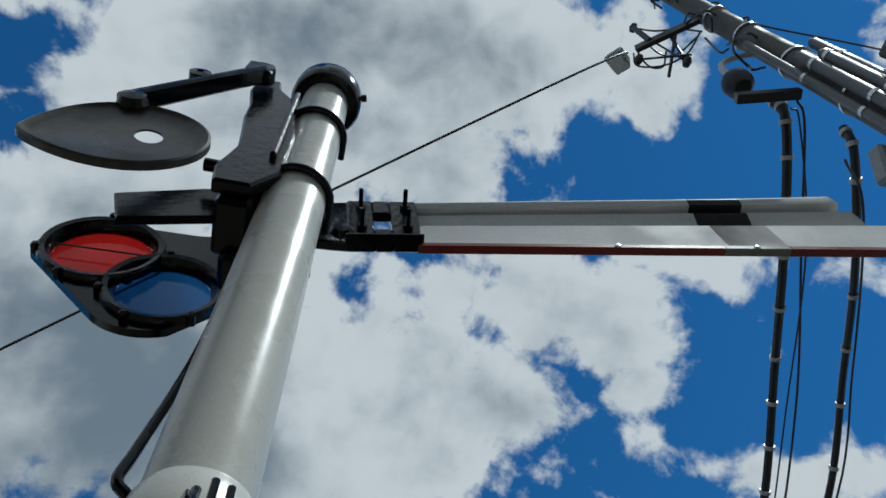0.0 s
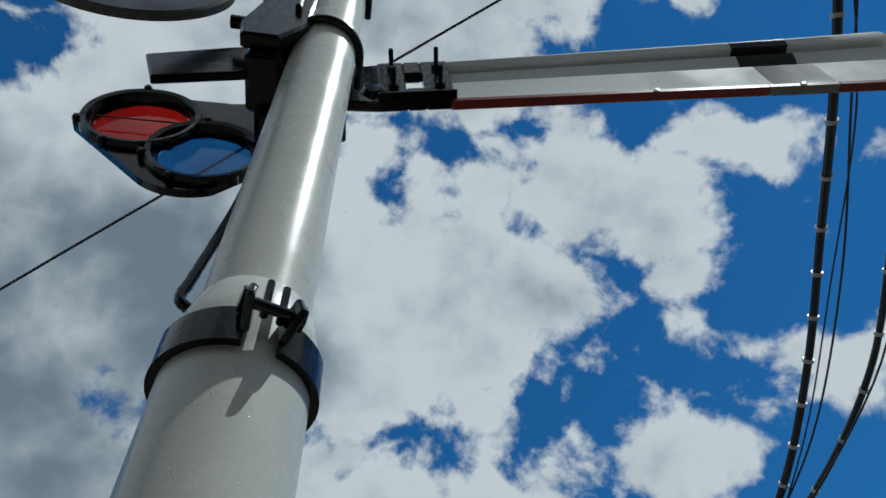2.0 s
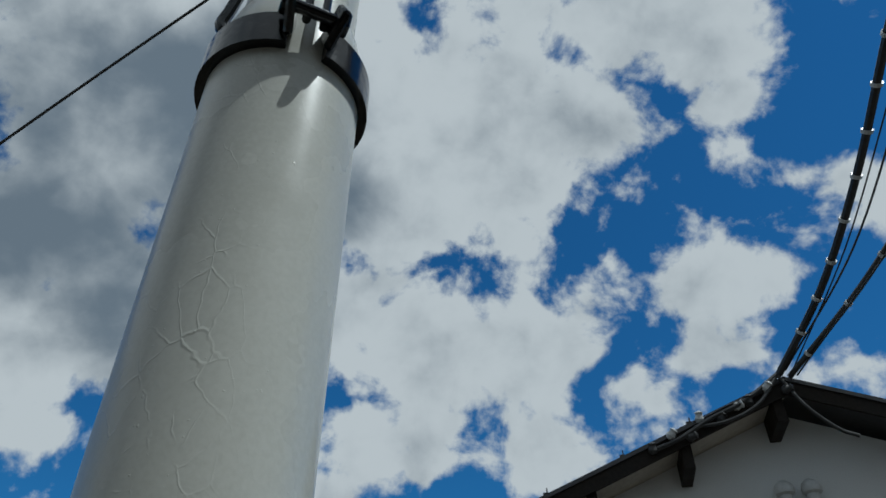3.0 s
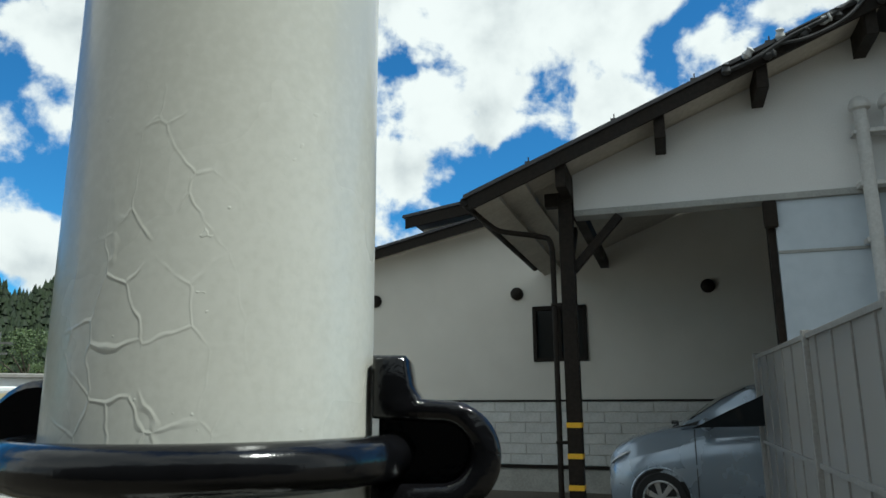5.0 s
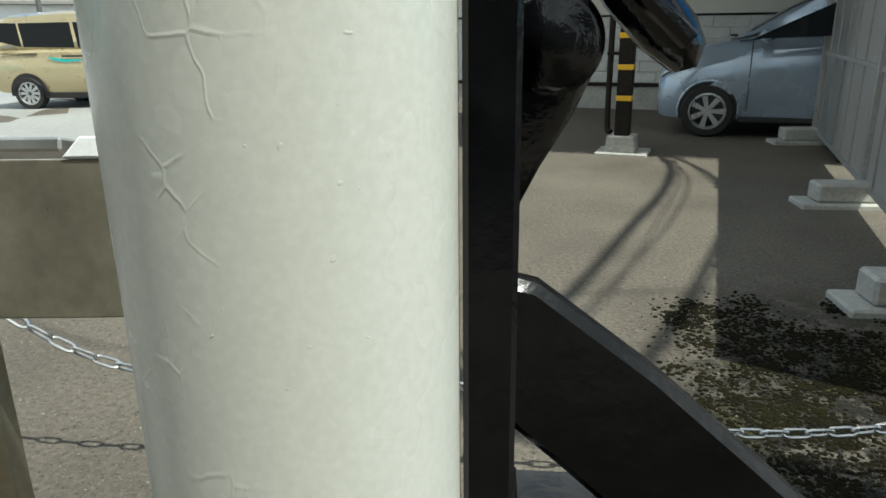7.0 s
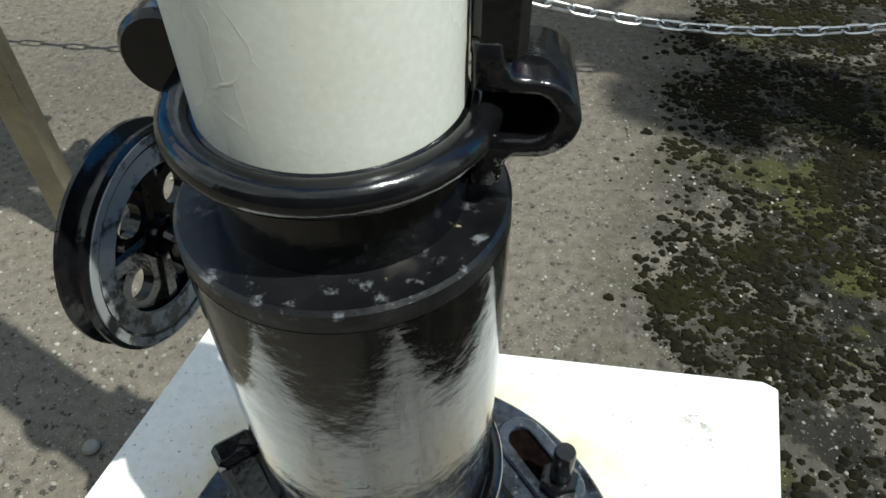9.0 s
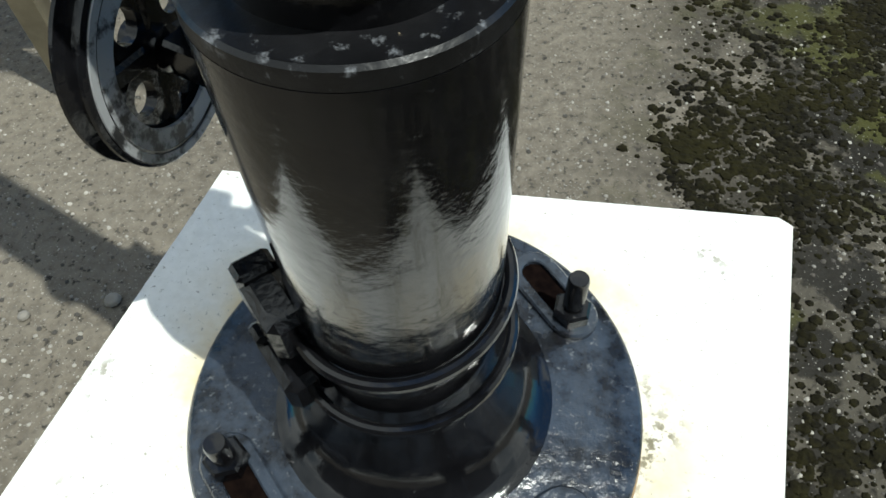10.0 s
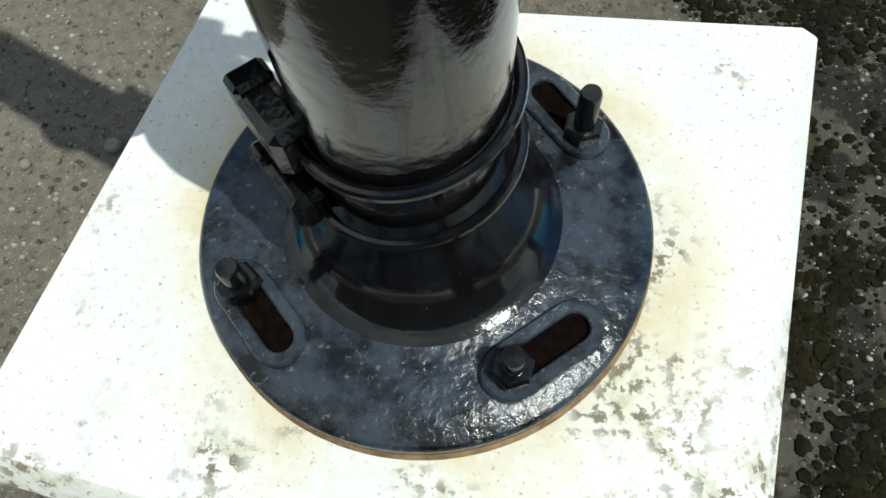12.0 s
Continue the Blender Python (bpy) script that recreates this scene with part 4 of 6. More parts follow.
def spectacle_plate():
    """A flat casting with two round openings, cut by filling between loops."""
    bm = bmesh.new()
    loops = [[(x, z) for x, z in spect_out]]
    for cx, cz, r, _, _ in LENSES:
        loops.append([(cx + r * math.cos(2 * math.pi * i / 40), cz + r * math.sin(2 * math.pi * i / 40)) for i in range(40)])
    edges = []
    for lp in loops:
        vv = [bm.verts.new((x, SY, z)) for x, z in lp]
        edges += [bm.edges.new((vv[i], vv[(i + 1) % len(vv)])) for i in range(len(vv))]
    bmesh.ops.triangle_fill(bm, edges=edges, use_beauty=True)
    ext = bmesh.ops.extrude_face_region(bm, geom=bm.faces[:])
    bmesh.ops.translate(bm, verts=[g for g in ext["geom"] if isinstance(g, bmesh.types.BMVert)], vec=(0, 0.014, 0))
    bm.verts.index_update()
    vs, fs = [tuple(v.co) for v in bm.verts], [tuple(v.index for v in f.verts) for f in bm.faces]
    bm.free()
    return vs, fs


spect = sig("spectacle", spectacle_plate(), BLACK, "black spectacle frame with two lenses")
for cx, cz, r, mt, lb in LENSES:
    wpart("lens_ring", moved(lathe([(r - 0.003, -0.006), (r + 0.006, 0.010), (r + 0.014, 0.012), (r + 0.018, 0.006), (r + 0.018, -0.004), (r - 0.003, -0.008)], 56, True), pose(cx, SY, cz, 90, 0, 0)), BLACK_ROUGH, spect)
    wpart("lens", moved(lathe([(0.0, 0.0), (r - 0.001, 0.0), (r - 0.001, 0.003), (0.0, 0.003)], 48), pose(cx, SY + 0.016, cz, 90, 0, 0)), mt, spect, lb)
    for a in (100, 200, 250, 310):
        wpart("lug", moved(lathe([(0, -0.004), (0.007, -0.004), (0.007, 0.012), (0.004, 0.016), (0, 0.016)], 10), pose(cx + (r + 0.018) * math.cos(radians(a)), SY, cz + (r + 0.018) * math.sin(radians(a)), 90, 0, 0)), BLACK, spect)
wpart("crack", beam((-0.34 + SX, SY - 0.0005, 2.645 + SZ), (-0.21 + SX, SY - 0.0005, 2.650 + SZ), 0.002, 0.002, bevel=0.0), ENAMEL_BLACK, spect)
sig("spectacle_arm", join(beam((-0.09, SY + 0.004, 2.70), (0.03, 0.150, 2.80), 0.016, 0.12, (0, 1, 0)), moved(lathe([(0, -0.1), (0.02, -0.1), (0.02, 0.02), (0, 0.02)], 20), pose(0, 0.15, 2.86, 90, 0, 0))), BLACK)


# ---- station building with the open bay ----
def bricks_of(parent, x0, x1, z0, z1, y, w, h, mat, gap=0.006):
    """Courses of siding stones in running bond, on a wall facing the yard."""
    rows = int((z1 - z0) / h)
    made = {}
    for j in range(rows):
        x = x0 - (0.5 * w if j % 2 else 0.0)
        while x < x1 - 0.02:
            a, b = max(x, x0), min(x + w, x1)
            if b - a > 0.04:
                key = round(b - a, 3)
                if key not in made:
                    made[key] = finish("siding_stone", *box(gap / 2, -0.016, gap / 2, b - a - gap / 2, 0.004, h - gap / 2, 0.006), mat)
                ob = new("siding_stone", made[key])
                ob.parent = parent
                ob.location = (a, y, z0 + j * h)
            x += w
    return rows * h


# The building stands turned to the yard: along runs with its gable, deep into it.
CORNER, TURN = (1.285, 6.55, 0.0), -17.5
BUILDING = pose(*CORNER, 0, 0, TURN)
BW, GY, FY = 3.75, 0.0, -0.53


def built(name, label, category, group="", kind=""):
    ob = thing(name, label, category, CORNER, group, kind)
    ob.rotation_euler = (0, 0, radians(TURN))
    return ob


bx0, bx1 = -6.5, 7.2
wx0, wx1, wz0, wz1 = -1.06, -0.25, 1.86, 2.69
wall = built("wall_north", "cream rendered wall with pale stone siding at its foot", "wall", kind="structure")
wall_geo = join(prism([(bx0, 0.32), (wx0, 0.32), (wx0, 4.02), (-1.67, 4.02), (bx0, 2.96)], BW, BW + 0.2), box(wx1, BW, 0.32, bx1, BW + 0.2, 4.1), box(wx0, BW, 0.32, wx1, BW + 0.2, wz0), box(wx0, BW, wz1, wx1, BW + 0.2, 4.02))
part("render_coat", wall_geo, STUCCO, wall)
part("plinth", box(bx0, BW - 0.01, -0.3, bx1, BW + 0.2, 0.318), CONCRETE, wall)
part("siding_cap", box(bx0, BW - 0.035, 1.272, bx1, BW - 0.001, 1.30, 0.004), DARK_WOOD, wall)
part("siding_base", box(bx0, BW - 0.035, 0.322, bx1, BW - 0.001, 0.37, 0.004), DARK_WOOD, wall)
bricks_of(wall, -4.2, 2.3, 0.372, 1.272, BW - 0.004, 0.46, 0.15, SIDING)
win = built("window_1", "small dark brown framed window", "window", kind="structure")
part("window_frame", join(box(wx0, BW - 0.03, wz0, wx0 + 0.06, BW + 0.1, wz1, 0.005), box(wx1 - 0.06, BW - 0.03, wz0, wx1, BW + 0.1, wz1, 0.005), box(wx0 + 0.06, BW - 0.03, wz0, wx1 - 0.06, BW + 0.1, wz0 + 0.06, 0.005), box(wx0 + 0.06, BW - 0.03, wz1 - 0.06, wx1 - 0.06, BW + 0.1, wz1, 0.005)), DARK_WOOD, win)
part("mullion", box((wx0 + wx1) / 2 - 0.03, BW - 0.02, wz0 + 0.062, (wx0 + wx1) / 2 + 0.03, BW + 0.06, wz1 - 0.062, 0.004), DARK_WOOD, win)
for x0, x1 in ((wx0 + 0.061, (wx0 + wx1) / 2 - 0.031), ((wx0 + wx1) / 2 + 0.031, wx1 - 0.061)):
    part("pane", box(x0, BW + 0.03, wz0 + 0.061, x1, BW + 0.036, wz1 - 0.061), WINDOW_GLASS, win)
for x, z in ((-3.65, 2.89), (-1.29, 2.90), (1.48, 2.88)):
    vent = part("wall_vent", lathe([(0, 0), (0.10, 0), (0.10, 0.03), (0.085, 0.06), (0.05, 0.085), (0, 0.09)], 24), DARK_WOOD)
    vent.matrix_world = BUILDING @ pose(x, BW - 0.002, z, 90, 0, 0)
    tagged(vent, "round dark hooded vent on the cream wall", "wall vent", "wall vents")

roof = built("roof", "dark metal gable roof with wide overhang", "roof", kind="structure")
rake = 0.405
ridge_x, ridge_z = 2.85, 4.75
eave_x, roof_end = -0.86, 6.9
eave_z = ridge_z - rake * (ridge_x - eave_x)


def slope(x):
    return ridge_z - rake * abs(x - ridge_x)


def roof_slab(x0, x1, y0, y1, up0, up1):
    return prism([(x0, slope(x0) + up0), (x1, slope(x1) + up0), (x1, slope(x1) + up1), (x0, slope(x0) + up1)], y0, y1)


part("roof_sheet", roof_slab(eave_x - 0.05, ridge_x, FY - 0.02, BW - 0.02, -0.01, 0.03), ROOF, roof)
part("roof_sheet", roof_slab(ridge_x + 0.001, roof_end, FY - 0.02, BW - 0.02, -0.01, 0.03), ROOF, roof)
part("bargeboard", roof_slab(eave_x, ridge_x, FY, FY + 0.035, -0.145, -0.0105), DARK_WOOD, roof)
part("bargeboard", roof_slab(ridge_x + 0.001, roof_end, FY, FY + 0.035, -0.145, -0.0105), DARK_WOOD, roof)
for k in range(9):
    y0 = FY + 0.04 + k * 0.47
    part("soffit_board", roof_slab(eave_x + 0.02, ridge_x, y0, y0 + 0.462, -0.10, -0.06), SOFFIT, roof)
for x in (-0.62, -0.36):
    part("soffit_batten", prism([(x, slope(x) - 0.15), (x + 0.05, slope(x + 0.05) - 0.15), (x + 0.05, slope(x + 0.05) - 0.105), (x, slope(x) - 0.105)], FY + 0.04, BW - 0.2), SOFFIT, roof)
for x in (0.03, 0.95, 1.85, 2.75):
    part("purlin_end", prism([(x - 0.05, slope(x) - 0.34), (x + 0.05, slope(x) - 0.34), (x + 0.05, slope(x) - 0.105), (x - 0.05, slope(x) - 0.105)], FY + 0.05, GY + 0.3, 0.006), DARK_WOOD, roof)
for x in (-0.30, 0.52, 1.25, 1.9):
    part("snow_guard", join(box(x, FY + 0.02, slope(x) + 0.03, x + 0.05, FY + 0.06, slope(x) + 0.07), box(x + 0.03, FY + 0.02, slope(x) + 0.03, x + 0.04, FY + 0.05, slope(x) + 0.11)), ROOF, roof)
part("gutter", tube([(eave_x - 0.05, FY + 0.02, eave_z - 0.05), (eave_x - 0.05, BW - 0.5, eave_z - 0.05)], 0.045, 12), DARK_WOOD, roof, "dark gutter")
part("wall_plate", box(0.0, GY + 0.165, 3.22, 0.12, BW - 0.03, 3.36, 0.006), DARK_WOOD, roof)

gable = built("wall_gable", "white rendered gable wall over the open bay", "wall", kind="structure")


def gable_z(x):
    return slope(x) - 0.105


gx0 = 0.085
part("gable_render", prism([(gx0, 3.15), (6.8, 3.15), (6.8, gable_z(6.8)), (ridge_x, gable_z(ridge_x)), (gx0, gable_z(gx0))], GY, GY + 0.16), GABLE, gable)
part("bay_trim", box(gx0, GY - 0.03, 3.085, 6.8, GY + 0.18, 3.148, 0.006), PALE_PIPE, gable)
part("sheet_wall", box(1.90, GY, -0.1, 6.8, GY + 0.12, 3.083), SHEET, gable, "pale blue sheet cladding")
part("sheet_joint", box(1.90, GY - 0.012, 2.59, 6.8, GY - 0.001, 2.615), PALE_PIPE, gable)
part("corner_bracket", box(1.80, GY - 0.05, 2.83, 1.92, GY - 0.002, 3.08, 0.01), DARK_WOOD, gable)
part("jamb", box(1.835, GY + 0.02, -0.1, 1.895, GY + 0.15, 3.08), DARK_WOOD, gable)
post = built("timber_post", "dark stained timber post with yellow bands on a concrete footing", "post")
part("shaft", box(-0.065, -0.06, 0.13, 0.072, 0.08, 3.32, 0.006), DARK_WOOD, post)
part("footing", prism([(-0.14, -0.02), (0.15, -0.02), (0.13, 0.17), (-0.12, 0.17)], -0.14, 0.15, 0.01), CONCRETE, post)
part("footing_pad", box(-0.22, -0.2, -0.02, 0.26, 0.2, 0.025, 0.01), CONCRETE, post)
for z in (0.515, 0.795, 1.075):
    part("yellow_band", box(-0.068, -0.064, z - 0.024, 0.075, 0.084, z + 0.024, 0.002), YELLOW, post)
part("brace", beam((0.05, 0.02, 2.55), (0.52, 0.02, 3.07), 0.08, 0.08, (0, 1, 0)), DARK_WOOD, post)
part("brace", beam((0.0, 0.06, 2.55), (0.0, 0.62, 3.1), 0.08, 0.08, (1, 0, 0)), DARK_WOOD, post)
part("post_head", box(-0.20, -0.05, 3.20, 0.084, 0.07, 3.34, 0.006), DARK_WOOD, post)
pipe = built("downpipe", "dark brown rainwater downpipe beside the timber post", "downpipe")
part("pipe", tube(smooth_path([(eave_x - 0.03, FY + 0.35, eave_z - 0.08), (-0.74, FY + 0.36, 3.03), (-0.62, FY + 0.38, 2.96), (-0.26, -0.06, 2.90), (-0.155, -0.03, 2.83), (-0.14, -0.02, 2.5), (-0.14, -0.02, 1.2), (-0.14, -0.02, 0.30), (-0.10, -0.06, 0.2)], 5), 0.027, 12), DARK_WOOD, pipe)
for z in (0.9, 2.2):
    part("pipe_clip", box(-0.172, -0.052, z, -0.066, 0.012, z + 0.03, 0.003), DARK_WOOD, pipe)
vents = built("vent_pipe", "pair of grey vent pipes with domed cowls on the gable", "vent pipe")
for x in (2.66, 2.89):
    tubed = part("vent_tube", moved(lathe([(0.055, 1.2), (0.055, 3.82)], 20), pose(x, GY - 0.14, 0)), PVC, vents)
    part("cowl", moved(lathe([(0.056, 3.81), (0.085, 3.83), (0.09, 3.86), (0.075, 3.91), (0.035, 3.945), (0, 3.95)], 20), pose(x, GY - 0.14, 0)), PVC, tubed)
for z in (2.62, 3.12, 3.60):
    part("strap", box(2.58, GY - 0.16, z, 2.97, GY - 0.032, z + 0.04, 0.004), PVC, vents)

# lower roof of the wing behind
wing = built("roof_wing", "dark tiled roof edge of the rear wing", "roof", kind="structure")


def wing_band(z0, z1, y0, y1, xa=-6.7, xb=0.2):
    """A sloping band along the wing's roof line."""
    return prism([(xa, 3.60 + 0.22 * (xa + 3.54) + z0), (xb, 3.60 + 0.22 * (xb + 3.54) + z0), (xb, 3.60 + 0.22 * (xb + 3.54) + z1), (xa, 3.60 + 0.22 * (xa + 3.54) + z1)], y0, y1)


part("fascia", wing_band(-0.09, 0.05, 3.33, 3.37), DARK_WOOD, wing)
part("wing_soffit", wing_band(0.0, 0.04, 3.372, BW + 0.2), SOFFIT, wing)
part("wing_sheet", wing_band(0.055, 0.095, 3.30, BW + 4.0), ROOF, wing)
part("upper_fascia", prism([(-3.09, 4.05), (-3.09, 4.22), (1.6, 4.92), (1.6, 4.75)], 3.60, 3.64), DARK_WOOD, wing)
part("upper_sheet", prism([(-3.13, 4.225), (1.6, 4.925), (1.6, 4.97), (-3.13, 4.27)], 3.57, BW + 4.0), ROOF, wing)
part("upper_wall", prism([(-2.9, 3.85), (-2.9, 4.10), (1.6, 4.76), (1.6, 3.85)], BW + 0.21, BW + 0.35), STUCCO, wing)
# side closing wall of the bay
bay = built("wall_bay", "plain cream wall closing the bay", "wall", kind="structure")
part("render_coat", box(6.6, GY + 0.16, -0.2, 6.8, BW, 3.1), STUCCO, bay)

# platform building that closes the yard on the near side
near_wall = thing("wall_south", "brown timber-clad wall closing the yard", "wall", kind="structure")
part("cladding", box(-9.0, -4.6, -0.3, 8.0, -4.4, 4.6), material("brown_cladding", (0.07, 0.055, 0.04), (0.12, 0.095, 0.07), rough=0.7, grain=12, blotch=1.5, bump=0.3), near_wall)

# ---- panel fence on block feet ----
FD = Vector((0.286, 0.958, 0.0)).normalized()
FP = Vector((2.56, 4.57, 0.0))
FANG = math.degrees(math.atan2(FD.y, FD.x))
fence = thing("panel_fence", "grey steel framed fence of frosted panels", "fence", FP)
fm = pose(0, 0, 0, 0, 0, FANG)
F0, F1, FT, FB, FMID = -3.0, 2.75, 1.76, 0.13, 0.88
posts = [2.72, 0.0, -1.9]
FRAME = material("galvanised_frame", (0.30, 0.29, 0.27), (0.40, 0.39, 0.37), rough=0.5, metal=0.3, bump=0.1)
for s in posts:
    part("fence_post", moved(box(s - 0.03, -0.02, 0.06, s + 0.03, 0.045, FT + 0.01, 0.003), fm), FRAME, fence)
for z in (FB, FMID, FT - 0.03):
    part("rail", moved(box(F0, 0.0065, z - 0.018, F1, 0.024, z + 0.018, 0.002), fm), FRAME, fence)
s = F0
while s < F1 - 0.05:
    e = min(s + 0.455, F1)
    for z0, z1 in ((FB + 0.02, FMID - 0.02), (FMID + 0.02, FT - 0.05)):
        part("panel", moved(box(s, 0.0, z0 - 0.015, e - 0.0005, 0.006, z1 + 0.015), fm), FROSTED, fence)
    part("stile", moved(box(e - 0.009, 0.0065, FB, e + 0.009, 0.018, FT - 0.04), fm), FRAME, fence)
    s = e
for k, s in enumerate(posts):
    base = FP + FD * s
    foot = part("block_foot", moved(join(box(-0.30, -0.13, -0.01, 0.30, 0.13, 0.035, 0.01), box(-0.20, -0.09, 0.036, 0.20, 0.09, 0.16, 0.015)), pose(0, 0, 0, 0, 0, 8)), CONCRETE)
    foot.location = (base.x - 0.17, base.y - 0.08, 0)
    foot.rotation_euler = (0, 0, radians(-10))
    tagged(foot, "grey concrete block on a thin slab under the fence post", "concrete block", "fence feet")

# ---- cars ----
def loft(stations, section, close=True):
    """Skins closed sections, each a list of (y, z), at given x."""
    vs, fs = [], []
    n = len(section(stations[0]))
    for s in stations:
        vs += [(s[0], y, z) for y, z in section(s)]
    for j in range(len(stations) - 1):
        for i in range(n):
            fs.append((j * n + i, j * n + (i + 1) % n, (j + 1) * n + (i + 1) % n, (j + 1) * n + i))
    fs += [tuple(range(n))[::-1], tuple((len(stations) - 1) * n + i for i in range(n))]
    return vs, fs


def shell(s):
    """Half widths at sill, belt and top with soft shoulders: (x, bottom, belt, top, half width, top half width)."""
    x, zb, zm, zt, w, wt = s
    side = [(-w * .93, zb), (-w * .985, zb + (zm - zb) * .25), (-w, zb + (zm - zb) * .62), (-w * .975, zm - 0.02), (-w * .95, zm)]
    top = [(-(w * .95 * .35 + wt * .65), zm + (zt - zm) * .65), (-wt, zt - (zt - zm) * .1 - 0.01), (-wt * .8, zt - 0.004), (-wt * .4, zt)]
    left = side + top
    return left + [(-y, z) for y, z in reversed(left)]


def wheel(parent, x, y, r, width, spokes, mat):
    w = part("wheel", moved(lathe([(r * .70, -width / 2), (r * .93, -width / 2), (r, -width / 2 + 0.03), (r, width / 2 - 0.03), (r * .93, width / 2), (r * .70, width / 2)], 40, True), pose(x, y, r, 90, 0, 0)), TYRE, parent, "black tyre")
    face = 1 if y < 0 else -1
    rim = part("rim", moved(lathe([(r * .72, 0.0), (r * .72, 0.03), (r * .64, 0.035), (r * .60, 0.01), (r * .60, -0.02), (r * .72, -0.02)], 36, True), pose(x, y - face * (width / 2 - 0.035), r, 90 * face, 0, 0)), mat, w)
    for k in range(spokes):
        a = 360 / spokes * k
        part("spoke", moved(prism([(r * .10, -r * .07), (r * .62, -r * .11), (r * .62, r * .11), (r * .10, r * .07)], -0.03, -0.012, 0.004), pose(x, y - face * (width / 2 - 0.045), r, 0, a, 0)), mat, w)
    part("hub_cap", moved(lathe([(r * .17, 0.0), (r * .16, 0.03), (0, 0.035)], 20), pose(x, y - face * (width / 2 - 0.05), r, 90 * face, 0, 0)), mat, w)
    part("wheel_back", moved(lathe([(0, 0), (r * .7, 0), (r * .7, 0.01), (0, 0.01)], 24), pose(x, y - face * (width / 2 - 0.09), r, 90 * face, 0, 0)), TYRE, w)
    return w


def small_car():
    car = thing("car", "silver-blue small hatchback parked under the bay", "car", (2.04, 8.41, 0.0))
    car.rotation_euler = (0, 0, radians(TURN))
    st = [(0.0, .26, .50, .60, .40, .30), (0.03, .22, .56, .70, .60, .50), (0.10, .20, .62, .79, .68, .58), (0.25, .19, .68, .875, .715, .60), (0.45, .19, .74, .945, .725, .60),
          (0.70, .19, .80, 1.005, .735, .60), (0.84, .19, .84, 1.045, .735, .60), (1.0, .19, .90, 1.06, .735, .62), (1.6, .19, .94, 1.06, .735, .62), (2.4, .19, .97, 1.06, .735, .62),
          (3.0, .19, 1.0, 1.06, .735, .62), (3.30, .22, .98, 1.05, .71, .60), (3.40, .30, .90, 1.0, .66, .56)]
    part("body", loft(st, shell), SILVER, car, angle=50)
    cab = [(0.80, 1.00, 1.01, 1.03, .66, .60), (1.0, 1.0, 1.06, 1.16, .665, .585), (1.25, 1.0, 1.10, 1.32, .67, .57), (1.5, 1.0, 1.12, 1.44, .67, .56), (1.75, 1.0, 1.15, 1.495, .67, .555),
           (2.2, 1.0, 1.15, 1.51, .67, .555), (2.8, 1.0, 1.15, 1.48, .67, .55), (3.1, 1.0, 1.12, 1.42, .66, .54), (3.3, 1.0, 1.08, 1.22, .64, .54), (3.36, 1.0, 1.03, 1.06, .62, .55)]
    part("roof_shell", loft(cab, shell), SILVER, car, angle=50)
    for sy in (-1, 1):
        g = [(0.90, 1.035), (1.03, 1.05), (1.80, 1.075), (1.82, 1.40), (1.60, 1.375), (1.30, 1.235)]
        part("side_window", moved(prism(g, -0.004, 0.004), pose(0, sy * 0.668, 0, -sy * 9, 0, 0) @ pose(0, sy * 0.165, 0.012)), CAR_GLASS, car)
        part("rear_window", moved(prism([(1.87, 1.08), (2.7, 1.11), (2.6, 1.38), (1.89, 1.405)], -0.004, 0.004), pose(0, sy * 0.668, 0, -sy * 9, 0, 0) @ pose(0, sy * 0.165, 0.012)), CAR_GLASS, car)
        part("sail_trim", moved(prism([(0.70, 1.0), (0.96, 1.035), (0.99, 1.085), (0.92, 1.06)], -0.004, 0.004), pose(0, sy * 0.725, 0)), TRIM, car)
        mir = part("mirror", moved(lathe([(0, -0.09), (0.05, -0.085), (0.068, -0.03), (0.065, 0.04), (0.04, 0.08), (0, 0.085)], 20), pose(1.05, sy * 0.82, 1.045, 90, 0, 0)), SILVER, car)
        part("mirror_glass", box(1.085, sy * 0.82 - 0.06, 1.005, 1.12, sy * 0.82 + 0.06, 1.085, 0.01), TRIM, mir)
        hl = moved(lathe([(0, 0.0), (0.06, 0.0), (0.085, -0.02), (0.09, -0.05), (0, -0.06)], 20), pose(0.155, sy * 0.575, 0.715, 0, -52, sy * 34))
        part("headlight", ([(x + (z - .7) * 1.0, y, z) for x, y, z in hl[0]], hl[1]), LAMP_GLASS, car)
        for x in (0.55, 2.95):
            part("wheel_arch", tube([(x + 0.305 * math.cos(radians(a)), sy * 0.724, 0.285 + 0.305 * math.sin(radians(a))) for a in range(-12, 193, 6)], 0.012, 8), SILVER, car)
            part("arch_liner", prism(arc(x, 0.285, 0.302, -18, 198, 30), sy * 0.727 - 0.002, sy * 0.727 + 0.002), TYRE, car)
        part("door_seam", moved(box(0.925, -0.003, 0.30, 0.935, 0.003, 0.99), pose(0, sy * 0.731, 0)), TRIM, car)
        part("door_handle", box(1.72, sy * 0.735 - 0.02, 0.86, 1.90, sy * 0.735 + 0.02, 0.885, 0.008), SILVER, car)
        part("sill", box(0.86, sy * 0.70 - 0.03, 0.17, 2.62, sy * 0.70 + 0.03, 0.225, 0.01), TRIM, car)
    glass_v, glass_f = [], []
    for gx, gz, gw in ((0.88, 1.082, .55), (1.0, 1.16, .545), (1.12, 1.237, .535), (1.25, 1.32, .525), (1.38, 1.382, .515), (1.49, 1.435, .505)):
        for k in range(9):
            v = k / 4 - 1
            glass_v.append((gx - 0.003, v * gw, gz + 0.006 - 0.012 * v * v))
